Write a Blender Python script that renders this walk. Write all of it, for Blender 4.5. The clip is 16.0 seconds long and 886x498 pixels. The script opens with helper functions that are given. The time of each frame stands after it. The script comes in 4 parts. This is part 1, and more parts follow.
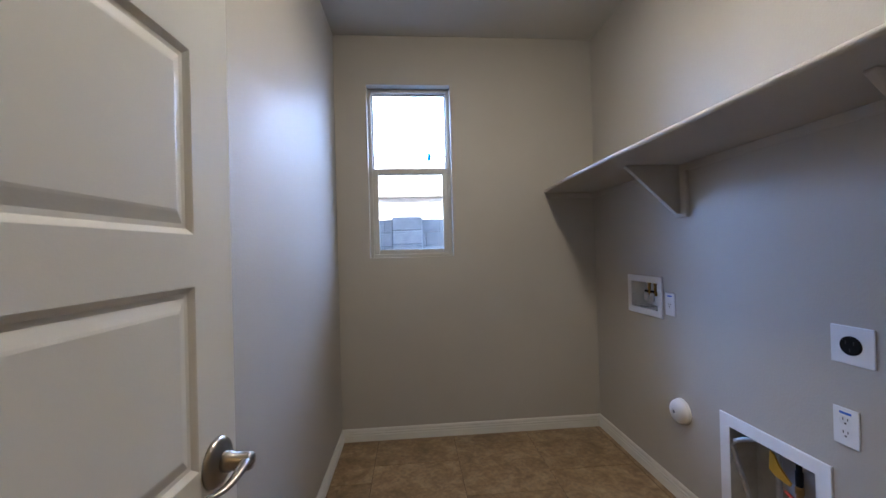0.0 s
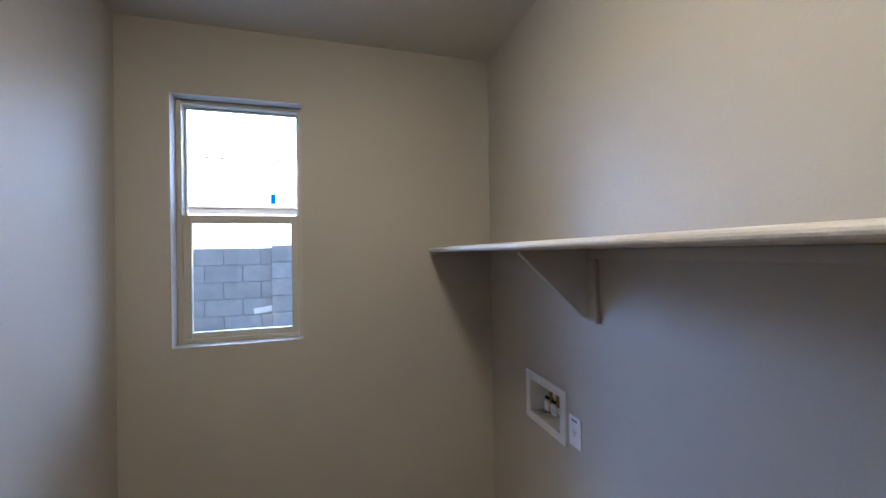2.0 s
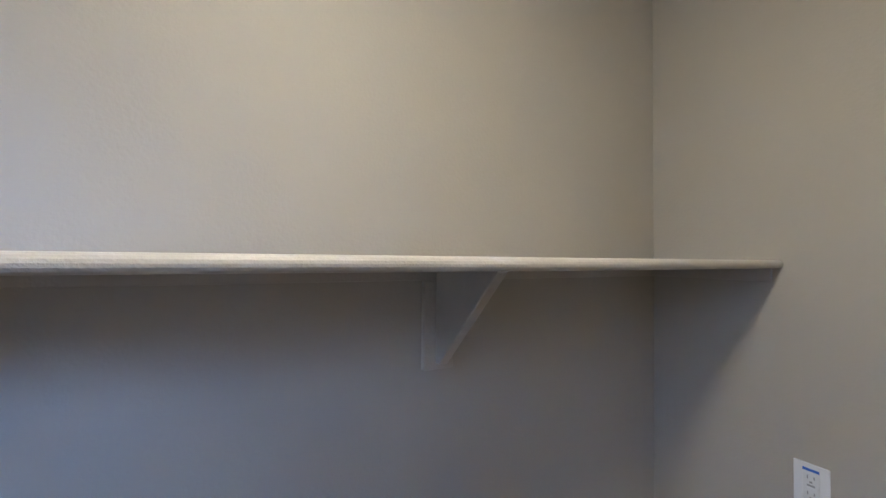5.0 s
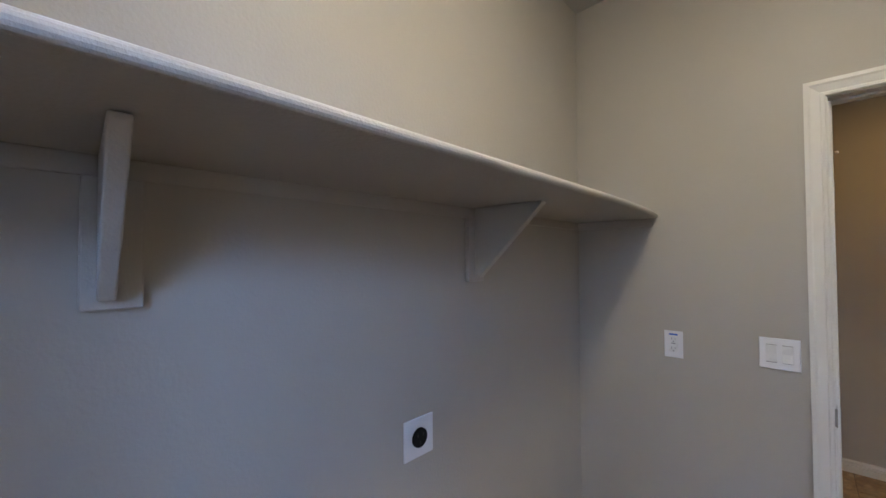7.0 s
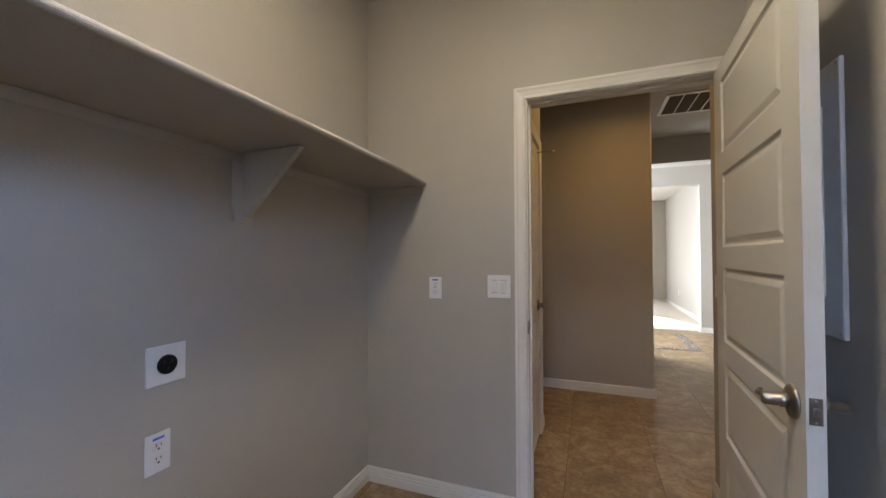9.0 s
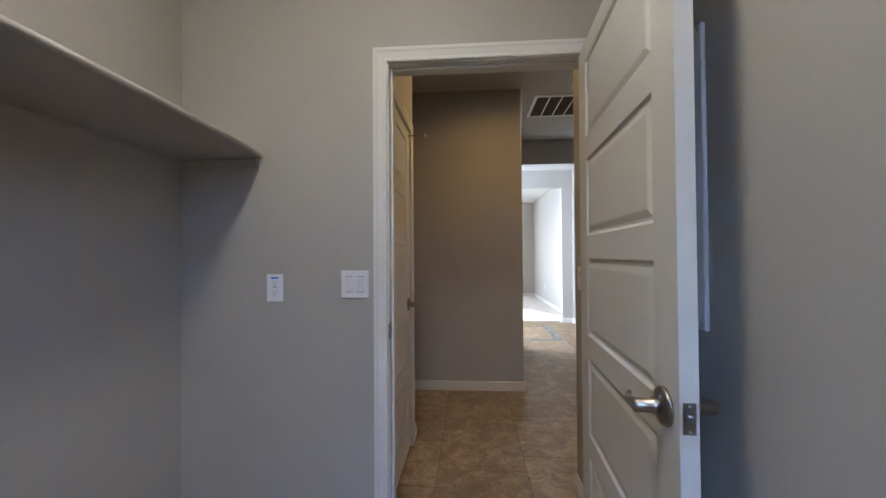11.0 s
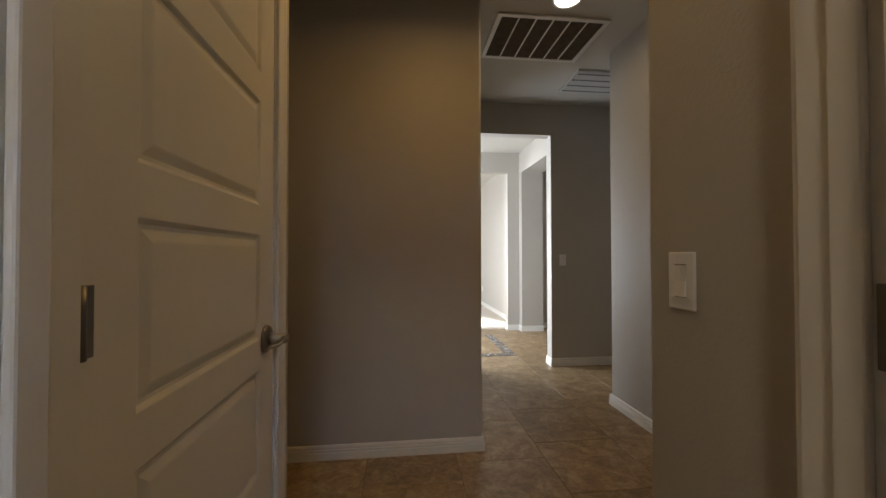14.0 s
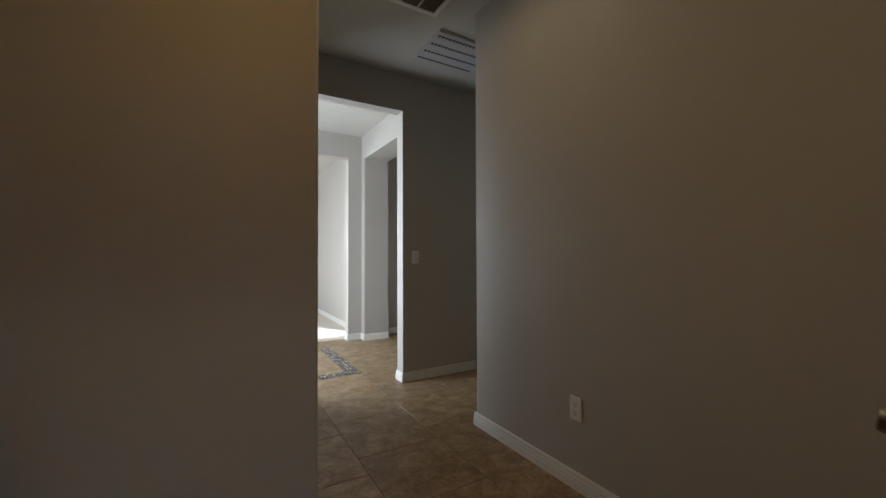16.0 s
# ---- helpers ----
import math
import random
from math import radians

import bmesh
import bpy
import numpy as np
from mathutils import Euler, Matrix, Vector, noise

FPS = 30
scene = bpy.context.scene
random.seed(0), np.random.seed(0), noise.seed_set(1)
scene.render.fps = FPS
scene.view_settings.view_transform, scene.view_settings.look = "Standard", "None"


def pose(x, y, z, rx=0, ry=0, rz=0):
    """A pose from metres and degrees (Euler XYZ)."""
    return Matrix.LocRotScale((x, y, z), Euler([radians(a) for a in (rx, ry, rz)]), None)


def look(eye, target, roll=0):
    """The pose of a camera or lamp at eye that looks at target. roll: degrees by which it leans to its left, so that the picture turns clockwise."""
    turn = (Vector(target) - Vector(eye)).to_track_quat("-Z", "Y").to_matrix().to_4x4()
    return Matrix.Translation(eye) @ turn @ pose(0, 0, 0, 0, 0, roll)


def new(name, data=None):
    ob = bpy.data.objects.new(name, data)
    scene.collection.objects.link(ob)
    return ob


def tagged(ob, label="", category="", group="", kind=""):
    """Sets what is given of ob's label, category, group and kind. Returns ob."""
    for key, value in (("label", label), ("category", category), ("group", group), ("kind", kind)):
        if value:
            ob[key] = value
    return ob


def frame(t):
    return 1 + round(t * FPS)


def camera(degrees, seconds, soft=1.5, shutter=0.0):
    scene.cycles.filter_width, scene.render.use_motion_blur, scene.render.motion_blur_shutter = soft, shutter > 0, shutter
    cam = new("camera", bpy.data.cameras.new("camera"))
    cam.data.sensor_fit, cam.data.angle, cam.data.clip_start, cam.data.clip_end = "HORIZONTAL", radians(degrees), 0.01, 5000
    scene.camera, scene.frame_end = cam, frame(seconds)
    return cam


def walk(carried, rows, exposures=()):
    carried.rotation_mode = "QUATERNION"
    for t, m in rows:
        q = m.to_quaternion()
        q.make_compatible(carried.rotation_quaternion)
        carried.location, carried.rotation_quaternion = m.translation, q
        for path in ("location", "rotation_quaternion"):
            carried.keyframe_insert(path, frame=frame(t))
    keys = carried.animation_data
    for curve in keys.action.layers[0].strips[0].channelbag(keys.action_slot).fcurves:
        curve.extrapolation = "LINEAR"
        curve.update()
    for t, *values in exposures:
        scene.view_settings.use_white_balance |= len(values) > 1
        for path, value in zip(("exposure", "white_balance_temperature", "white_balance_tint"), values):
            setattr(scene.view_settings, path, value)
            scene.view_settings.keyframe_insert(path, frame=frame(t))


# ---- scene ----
cam = camera(98.5, 16.0)
PATH = [
    (0, (0.494, 0.085, 1.268), (0.658, 2.078, 1.277), -1.5),
    (0.5, (0.520, 0.217, 1.363), (0.686, 2.210, 1.365), -1.6),
    (1, (0.594, 0.412, 1.485), (0.785, 2.403, 1.500), -1.5),
    (1.5, (0.787, 0.559, 1.603), (0.996, 2.548, 1.624), -1.4),
    (2, (0.930, 0.673, 1.651), (1.484, 2.595, 1.668), -1.0),
    (2.5, (1.057, 0.771, 1.664), (2.211, 2.404, 1.680), -0.7),
    (3, (1.119, 0.832, 1.681), (2.755, 1.983, 1.683), -0.7),
    (3.5, (1.074, 0.879, 1.690), (2.993, 1.443, 1.700), -0.7),
    (4, (0.956, 1.013, 1.695), (2.955, 0.947, 1.714), 0.4),
    (4.2, (0.920, 1.066, 1.693), (2.900, 0.791, 1.719), 0.5),
    (6.5, (0.985, 1.749, 1.557), (2.387, 0.324, 1.612), -0.0),
    (7, (0.957, 1.898, 1.481), (2.333, 0.448, 1.527), -0.3),
    (7.5, (0.859, 1.970, 1.372), (2.203, 0.490, 1.401), -0.2),
    (8, (0.762, 1.950, 1.303), (1.989, 0.371, 1.330), -0.1),
    (8.5, (0.675, 1.924, 1.278), (1.639, 0.172, 1.305), -0.2),
    (9, (0.612, 1.900, 1.274), (1.324, 0.032, 1.308), -0.2),
    (9.5, (0.567, 1.868, 1.267), (1.076, -0.066, 1.304), -0.1),
    (10, (0.550, 1.810, 1.263), (0.903, -0.158, 1.296), -0.3),
    (12.5, (0.599, 0.983, 1.186), (0.621, -1.016, 1.213), -0.1),
    (13, (0.617, 0.761, 1.177), (0.632, -1.239, 1.203), -0.1),
    (13.5, (0.601, 0.533, 1.174), (0.546, -1.466, 1.201), -0.2),
    (14, (0.567, 0.311, 1.166), (0.340, -1.676, 1.196), -0.1),
    (14.5, (0.535, 0.093, 1.159), (0.087, -1.855, 1.191), -0.2),
    (15, (0.493, -0.098, 1.140), (-0.158, -1.989, 1.175), -0.2),
    (15.5, (0.450, -0.271, 1.124), (-0.423, -2.070, 1.160), -0.2),
    (16, (0.419, -0.427, 1.121), (-0.604, -2.145, 1.156), -0.2),
]
walk(cam, [(t, look(eye, target, roll)) for t, eye, target, roll in PATH],
     exposures=[(0.0, 2.20, 5250, 12), (1.5, 2.14, 5320, 11), (3.0, 2.14, 5580, 9), (4.2, 2.14, 5380, 8), (7.0, 2.07, 5600, 9), (8.0, 2.04, 5660, 9), (9.0, 2.04, 6020, 10), (10.0, 2.04, 5350, 8),
                (12.5, 1.94, 5090, 13), (13.0, 1.84, 5040, 13), (13.5, 1.66, 5400, 12), (14.0, 1.56, 6050, 9), (14.5, 1.52, 5950, 11), (15.0, 1.38, 5750, 11), (16.0, 1.16, 5680, 7)])

# ---- world, sun, lamps ----
SUN_DIR = Vector((-0.51, 0.86, -0.47)).normalized()
world = bpy.data.worlds.new("sky")
scene.world = world
world.use_nodes = True
wn = world.node_tree.nodes
sky = wn.new("ShaderNodeTexSky")
sky.sky_type = "NISHITA"
sky.sun_disc = False
sky.sun_elevation = math.asin(-SUN_DIR.z)
sky.sun_rotation = math.atan2(-SUN_DIR.x, -SUN_DIR.y)
wn["Background"].inputs["Strength"].default_value = 0.07
world.node_tree.links.new(sky.outputs[0], wn["Background"].inputs["Color"])

sun = new("sun", bpy.data.lights.new("sun", "SUN"))
sun.data.energy, sun.data.angle, sun.data.color = 5.0, radians(0.6), (1.0, 0.95, 0.87)
sun.matrix_world = look((0, 0, 10), Vector((0, 0, 10)) + SUN_DIR)


def area(name, eye, target, sx, sy, watts, color, shape="RECTANGLE", spread=180):
    lamp = new(name, bpy.data.lights.new(name, "AREA"))
    lamp.data.shape, lamp.data.size, lamp.data.size_y = shape, sx, sy
    lamp.data.energy, lamp.data.color, lamp.data.spread = watts, color, radians(spread)
    lamp.matrix_world = look(eye, target)
    return lamp


WARM = (1.0, 0.63, 0.21)
SKYBLUE = (0.40, 0.575, 1.0)
# Unseen lamps outside the window, added to stand in for sky light.
area("sky_fill_above", (0.50, 5.90, 4.75), (0.50, 2.70, 1.75), 1.4, 1.2, 20, SKYBLUE, spread=110)
area("sky_fill_west", (-1.80, 4.90, 3.05), (0.50, 2.70, 1.80), 0.9, 0.9, 11.8, SKYBLUE, spread=110)
area("ceiling_lamp_light", (0.86, 1.20, 2.66), (0.86, 1.20, 0), 0.30, 0.30, 1.04, (1.0, 0.82, 0.58), "DISK")
area("recessed_light_glow", (-0.465, -1.90, 2.735), (-0.465, -1.90, 0), 0.12, 0.12, 0.76, WARM, "DISK", 165)
area("hall_lamp_light", (0.32, -1.06, 2.735), (0.32, -1.06, 0), 0.12, 0.12, 1.60, (1.0, 0.52, 0.10), "DISK", 160)
# Unseen lamp, added in a made-up east opening to brighten the gallery.
area("gallery_fill_light", (1.15, -4.45, 1.3), (-1.2, -4.45, 1.2), 1.2, 2.2, 40, (0.92, 0.957, 1.0))
area("great_room_window_light", (2.1, -9.80, 1.2), (1.6, -6.0, 1.2), 2.1, 2.1, 72, (0.94, 0.965, 1.0))

# ---- materials ----


def material(name, color, rough=0.5, metal=0.0, vary=0.06, scale=6.0, bump=0.0, bump_scale=150.0,
             spec=0.5, tone=None, random_tone=0.0):
    """A painted or plain surface with large stains, fine grain and relief."""
    m = bpy.data.materials.new(name)
    m.use_nodes = True
    n, l = m.node_tree.nodes, m.node_tree.links
    p = n["Principled BSDF"]
    p.inputs["Roughness"].default_value = rough
    p.inputs["Metallic"].default_value = metal
    p.inputs["Specular IOR Level"].default_value = spec
    geo = n.new("ShaderNodeNewGeometry")
    big = n.new("ShaderNodeTexNoise")
    big.inputs["Scale"].default_value = scale
    big.inputs["Detail"].default_value = 6
    l.new(geo.outputs["Position"], big.inputs["Vector"])
    ramp = n.new("ShaderNodeValToRGB")
    dark = tone if tone else tuple(c * (1 - vary * 2) for c in color)
    light = tuple(min(1, c * (1 + vary)) for c in color)
    ramp.color_ramp.elements[0].position, ramp.color_ramp.elements[1].position = 0.32, 0.68
    ramp.color_ramp.elements[0].color = (*dark, 1)
    ramp.color_ramp.elements[1].color = (*light, 1)
    l.new(big.outputs["Fac"], ramp.inputs["Fac"])
    out = ramp.outputs["Color"]
    if random_tone:
        info = n.new("ShaderNodeObjectInfo")
        mr = n.new("ShaderNodeMapRange")
        mr.inputs["To Min"].default_value, mr.inputs["To Max"].default_value = 1 - random_tone, 1 + random_tone
        l.new(info.outputs["Random"], mr.inputs["Value"])
        hsv = n.new("ShaderNodeHueSaturation")
        l.new(mr.outputs["Result"], hsv.inputs["Value"])
        l.new(out, hsv.inputs["Color"])
        out = hsv.outputs["Color"]
    l.new(out, p.inputs["Base Color"])
    fine = n.new("ShaderNodeTexNoise")
    fine.inputs["Scale"].default_value = bump_scale
    fine.inputs["Detail"].default_value = 3
    l.new(geo.outputs["Position"], fine.inputs["Vector"])
    rr = n.new("ShaderNodeMapRange")
    rr.inputs["To Min"].default_value, rr.inputs["To Max"].default_value = rough * 0.85, min(1, rough * 1.15)
    l.new(big.outputs["Fac"], rr.inputs["Value"])
    l.new(rr.outputs["Result"], p.inputs["Roughness"])
    if bump:
        b = n.new("ShaderNodeBump")
        b.inputs["Strength"].default_value = bump
        b.inputs["Distance"].default_value = 0.002
        l.new(fine.outputs["Fac"], b.inputs["Height"])
        l.new(b.outputs["Normal"], p.inputs["Normal"])
    return m


def tile_material():
    """Brown mottled ceramic: clouds of tan and umber, pale veins, a slight gloss."""
    m = bpy.data.materials.new("brown_ceramic_tile")
    m.use_nodes = True
    n, l = m.node_tree.nodes, m.node_tree.links
    p = n["Principled BSDF"]
    geo = n.new("ShaderNodeNewGeometry")
    info = n.new("ShaderNodeObjectInfo")
    shift = n.new("ShaderNodeVectorMath")
    shift.operation = "MULTIPLY_ADD"
    comb = n.new("ShaderNodeCombineXYZ")
    for k in range(3):
        l.new(info.outputs["Random"], comb.inputs[k])
    shift.inputs[1].default_value = (9.0, 7.0, 5.0)
    l.new(comb.outputs[0], shift.inputs[0])
    l.new(geo.outputs["Position"], shift.inputs[2])
    cloud = n.new("ShaderNodeTexNoise")
    cloud.inputs["Scale"].default_value, cloud.inputs["Detail"].default_value = 9.0, 9
    cloud.inputs["Roughness"].default_value = 0.66
    cloud.inputs["Distortion"].default_value = 0.5
    l.new(shift.outputs[0], cloud.inputs["Vector"])
    ramp = n.new("ShaderNodeValToRGB")
    e = ramp.color_ramp.elements
    e[0].position, e[0].color = 0.30, (0.150, 0.093, 0.045, 1)
    e[1].position, e[1].color = 0.72, (0.40, 0.305, 0.185, 1)
    mid = e.new(0.50)
    mid.color = (0.255, 0.172, 0.089, 1)
    l.new(cloud.outputs["Fac"], ramp.inputs["Fac"])
    speck = n.new("ShaderNodeTexNoise")
    speck.inputs["Scale"].default_value, speck.inputs["Detail"].default_value = 42.0, 5
    l.new(shift.outputs[0], speck.inputs["Vector"])
    sr = n.new("ShaderNodeMapRange")
    sr.inputs["From Min"].default_value, sr.inputs["From Max"].default_value = 0.35, 0.65
    sr.inputs["To Min"].default_value, sr.inputs["To Max"].default_value = 0.82, 1.18
    l.new(speck.outputs["Fac"], sr.inputs["Value"])
    mul = n.new("ShaderNodeMath")
    mul.operation = "MULTIPLY"
    tone = n.new("ShaderNodeMapRange")
    tone.inputs["To Min"].default_value, tone.inputs["To Max"].default_value = 0.88, 1.12
    l.new(info.outputs["Random"], tone.inputs["Value"])
    l.new(tone.outputs["Result"], mul.inputs[0])
    l.new(sr.outputs["Result"], mul.inputs[1])
    hsv = n.new("ShaderNodeHueSaturation")
    l.new(mul.outputs[0], hsv.inputs["Value"])
    l.new(ramp.outputs["Color"], hsv.inputs["Color"])
    l.new(hsv.outputs["Color"], p.inputs["Base Color"])
    rr = n.new("ShaderNodeMapRange")
    rr.inputs["To Min"].default_value, rr.inputs["To Max"].default_value = 0.32, 0.55
    l.new(speck.outputs["Fac"], rr.inputs["Value"])
    l.new(rr.outputs["Result"], p.inputs["Roughness"])
    b = n.new("ShaderNodeBump")
    b.inputs["Strength"].default_value, b.inputs["Distance"].default_value = 0.35, 0.0015
    l.new(cloud.outputs["Fac"], b.inputs["Height"])
    l.new(b.outputs["Normal"], p.inputs["Normal"])
    return m


def pebble_material():
    """Each pebble its own tone, from near black to cream."""
    m = material("river_pebbles", (0.5, 0.5, 0.5), 0.6, vary=0.15, scale=60, bump=0.15)
    n, l = m.node_tree.nodes, m.node_tree.links
    geo = n.new("ShaderNodeNewGeometry")
    ramp = n.new("ShaderNodeValToRGB")
    ramp.color_ramp.interpolation = "CONSTANT"
    e = ramp.color_ramp.elements
    e[0].position, e[0].color = 0.0, (0.075, 0.068, 0.06, 1)
    e[1].position, e[1].color = 0.30, (0.13, 0.11, 0.09, 1)
    for at, c in ((0.52, (0.27, 0.21, 0.14, 1)), (0.74, (0.42, 0.38, 0.32, 1)), (0.90, (0.20, 0.20, 0.21, 1))):
        e.new(at).color = c
    l.new(geo.outputs["Random Per Island"], ramp.inputs["Fac"])
    l.new(ramp.outputs["Color"], n["Principled BSDF"].inputs["Base Color"])
    return m


def tape_material():
    """Thin blue tape that daylight shines through."""
    m = material("bright_blue_tape", (0.02, 0.30, 0.85), 0.6, vary=0.05, scale=60)
    n, l = m.node_tree.nodes, m.node_tree.links
    glow_through = n.new("ShaderNodeBsdfTranslucent")
    glow_through.inputs["Color"].default_value = (0.03, 0.34, 0.90, 1)
    mix = n.new("ShaderNodeMixShader")
    mix.inputs["Fac"].default_value = 0.6
    l.new(n["Principled BSDF"].outputs[0], mix.inputs[1])
    l.new(glow_through.outputs[0], mix.inputs[2])
    l.new(mix.outputs[0], n["Material Output"].inputs["Surface"])
    return m


def glass_material():
    m = bpy.data.materials.new("window_glass")
    m.use_nodes = True
    p = m.node_tree.nodes["Principled BSDF"]
    p.inputs["Base Color"].default_value = (1, 1, 1, 1)
    p.inputs["Roughness"].default_value = 0.0
    p.inputs["IOR"].default_value = 1.45
    p.inputs["Transmission Weight"].default_value = 1.0
    return m


def glow_material(name, color, strength):
    m = bpy.data.materials.new(name)
    m.use_nodes = True
    p = m.node_tree.nodes["Principled BSDF"]
    p.inputs["Emission Color"].default_value = (*color, 1)
    p.inputs["Emission Strength"].default_value = strength
    return m


PAINT = material("greige_wall_paint", (0.395, 0.368, 0.325), 0.52, vary=0.02, scale=1.7, bump=0.34, bump_scale=110, spec=0.33)
CEIL = material("ceiling_paint", (0.47, 0.45, 0.40), 0.8, vary=0.02, scale=2, bump=0.3, bump_scale=140)
TRIM = material("white_trim_paint", (0.63, 0.61, 0.565), 0.48, vary=0.015, scale=5, bump=0.05, bump_scale=60)
DOORPAINT = material("white_door_paint", (0.63, 0.61, 0.56), 0.38, vary=0.015, scale=4, bump=0.06, bump_scale=260)
SHELFPAINT = material("greige_shelf_paint", (0.43, 0.402, 0.36), 0.47, vary=0.025, scale=3, bump=0.6, bump_scale=140)
VINYL = material("almond_vinyl", (0.43, 0.405, 0.34), 0.45, vary=0.02, scale=8, bump=0.03)
PLASTIC = material("white_plastic", (0.68, 0.68, 0.70), 0.3, vary=0.01, scale=20)
PLASTIC2 = material("white_rocker_plastic", (0.66, 0.66, 0.67), 0.28, vary=0.01, scale=20)
BLACK = material("black_plastic", (0.010, 0.010, 0.011), 0.6, vary=0.1, scale=40, spec=0.12)
SLOT = material("dark_slot", (0.02, 0.018, 0.016), 0.7, vary=0.1, scale=40)
BLUE = material("blue_tape", (0.03, 0.12, 0.55), 0.6, vary=0.05, scale=60)
TAPE = tape_material()
NICKEL = material("satin_nickel", (0.29, 0.265, 0.235), 0.33, 1.0, vary=0.04, scale=30, bump=0.03, bump_scale=500)
HINGE_METAL = material("dark_satin_hinge", (0.20, 0.185, 0.165), 0.38, 1.0, vary=0.06, scale=40)
BRASS = material("brass", (0.40, 0.26, 0.10), 0.35, 1.0, vary=0.08, scale=60)
STEEL = material("galvanised_steel", (0.50, 0.51, 0.53), 0.38, 1.0, vary=0.08, scale=50)
YELLOW = material("yellow_tag", (0.50, 0.27, 0.015), 0.5, vary=0.05, scale=30)
RED = material("red_valve_handle", (0.35, 0.03, 0.02), 0.45, vary=0.08, scale=40)
GROUT = material("brown_grout", (0.12, 0.085, 0.055), 0.9, vary=0.15, scale=30, bump=0.3)
TILE = tile_material()
STONE = pebble_material()
PEBBLE_BED = material("dark_pebble_grout", (0.12, 0.10, 0.08), 0.95, vary=0.15, scale=40, bump=0.3)
# White register enamel, darkened: the shade on it is put into the colour.
REGISTER = material("shaded_register_enamel", (0.44, 0.43, 0.42), 0.4, vary=0.03, scale=10)
SLOTGREY = material("grey_moulded_slot", (0.30, 0.30, 0.31), 0.6, vary=0.05, scale=40)
GRILLE = material("white_grille_enamel", (0.72, 0.71, 0.69), 0.35, vary=0.03, scale=10)
# Dark brown-grey for the louvres behind the white frame.
FILTER = material("dark_brown_louvre", (0.13, 0.115, 0.10), 0.8, vary=0.12, scale=25)
# Warm grey, darker than the box's white flange.
BOXGREY = material("warm_grey_liner", (0.40, 0.38, 0.35), 0.6, vary=0.08, scale=14, bump=0.05)
GLASS = glass_material()
BULB = glow_material("lit_lamp_lens", (1.0, 0.86, 0.66), 6.0)
DOME = glow_material("lit_dome_glass", (1.0, 0.82, 0.56), 19.6)
BLOCK = material("grey_concrete_block", (0.25, 0.265, 0.295), 0.92, vary=0.08, scale=9, bump=0.6, bump_scale=90, random_tone=0.07)
STUCCO = material("cream_stucco", (0.68, 0.64, 0.57), 0.95, vary=0.05, scale=4, bump=0.5, bump_scale=80)
ROOFTILE = material("pale_clay_roof_tile", (0.74, 0.68, 0.62), 0.85, vary=0.12, scale=5, bump=0.3, random_tone=0.1)
FASCIA = material("tan_fascia_paint", (0.50, 0.45, 0.38), 0.7, vary=0.05, scale=5)
HAZE = glow_material("hazy_bright_sky", (0.46, 0.66, 1.0), 5.2)
GREENBOX = material("pale_green_meter_box", (0.42, 0.46, 0.40), 0.6, vary=0.05, scale=9)
CARPET = material("beige_carpet", (0.62, 0.56, 0.48), 0.95, vary=0.08, scale=30, bump=0.8, bump_scale=400)
DIRT = material("gravel_ground", (0.36, 0.30, 0.24), 0.95, vary=0.2, scale=1.2, bump=0.8, bump_scale=40)

# ---- mesh helpers ----


def box(bm, x0, y0, z0, x1, y1, z1):
    v = [bm.verts.new(p) for p in ((x0, y0, z0), (x1, y0, z0), (x1, y1, z0), (x0, y1, z0),
                                   (x0, y0, z1), (x1, y0, z1), (x1, y1, z1), (x0, y1, z1))]
    return [bm.faces.new([v[k] for k in f]) for f in
            ((0, 3, 2, 1), (4, 5, 6, 7), (0, 1, 5, 4), (1, 2, 6, 5), (2, 3, 7, 6), (3, 0, 4, 7))]


def soft(bm, width, segments=2, pick=None):
    """Rounds the edges that pick() chooses."""
    edges = [e for e in bm.edges if pick is None or pick(e)]
    bmesh.ops.bevel(bm, geom=edges, offset=width, segments=segments, affect="EDGES", profile=0.5, clamp_overlap=True)


def soft_box(x0, y0, z0, x1, y1, z1, r=0.003, segments=2):
    bm = bmesh.new()
    box(bm, x0, y0, z0, x1, y1, z1)
    soft(bm, r, segments)
    return bm


def mesh_of(name, bm, mat, smooth=False):
    bmesh.ops.recalc_face_normals(bm, faces=bm.faces)
    me = bpy.data.meshes.new(name)
    bm.to_mesh(me)
    bm.free()
    me.materials.append(mat)
    if smooth:
        for f in me.polygons:
            f.use_smooth = True
    return me


def part(name, bm, mat, parent=None, label="", smooth=False):
    ob = new(name, mesh_of(name, bm, mat, smooth))
    ob.parent = parent
    return tagged(ob, label)


def empty(name, label, category, m=None, group="", kind=""):
    ob = new(name)
    if m is not None:
        ob.matrix_world = m
    return tagged(ob, label, category, group, kind)


def tube(bm, pts, radii, sides=12, flat=1.0):
    """A round bar swept along pts; flat squeezes it in z."""
    rings = []
    for k, p in enumerate(pts):
        p = Vector(p)
        a, b = Vector(pts[max(0, k - 1)]), Vector(pts[min(len(pts) - 1, k + 1)])
        d = (b - a).normalized()
        side = d.cross(Vector((0, 0, 1)))
        side = Vector((1, 0, 0)) if side.length < 1e-4 else side.normalized()
        up = side.cross(d)
        r = radii[k] if isinstance(radii, (list, tuple)) else radii
        rings.append([bm.verts.new(p + side * (r * math.cos(2 * math.pi * i / sides)) + up * (r * flat * math.sin(2 * math.pi * i / sides)))
                      for i in range(sides)])
    for r0, r1 in zip(rings, rings[1:]):
        for i in range(sides):
            bm.faces.new((r0[i], r0[(i + 1) % sides], r1[(i + 1) % sides], r1[i]))
    bm.faces.new(rings[0][::-1])
    bm.faces.new(rings[-1])


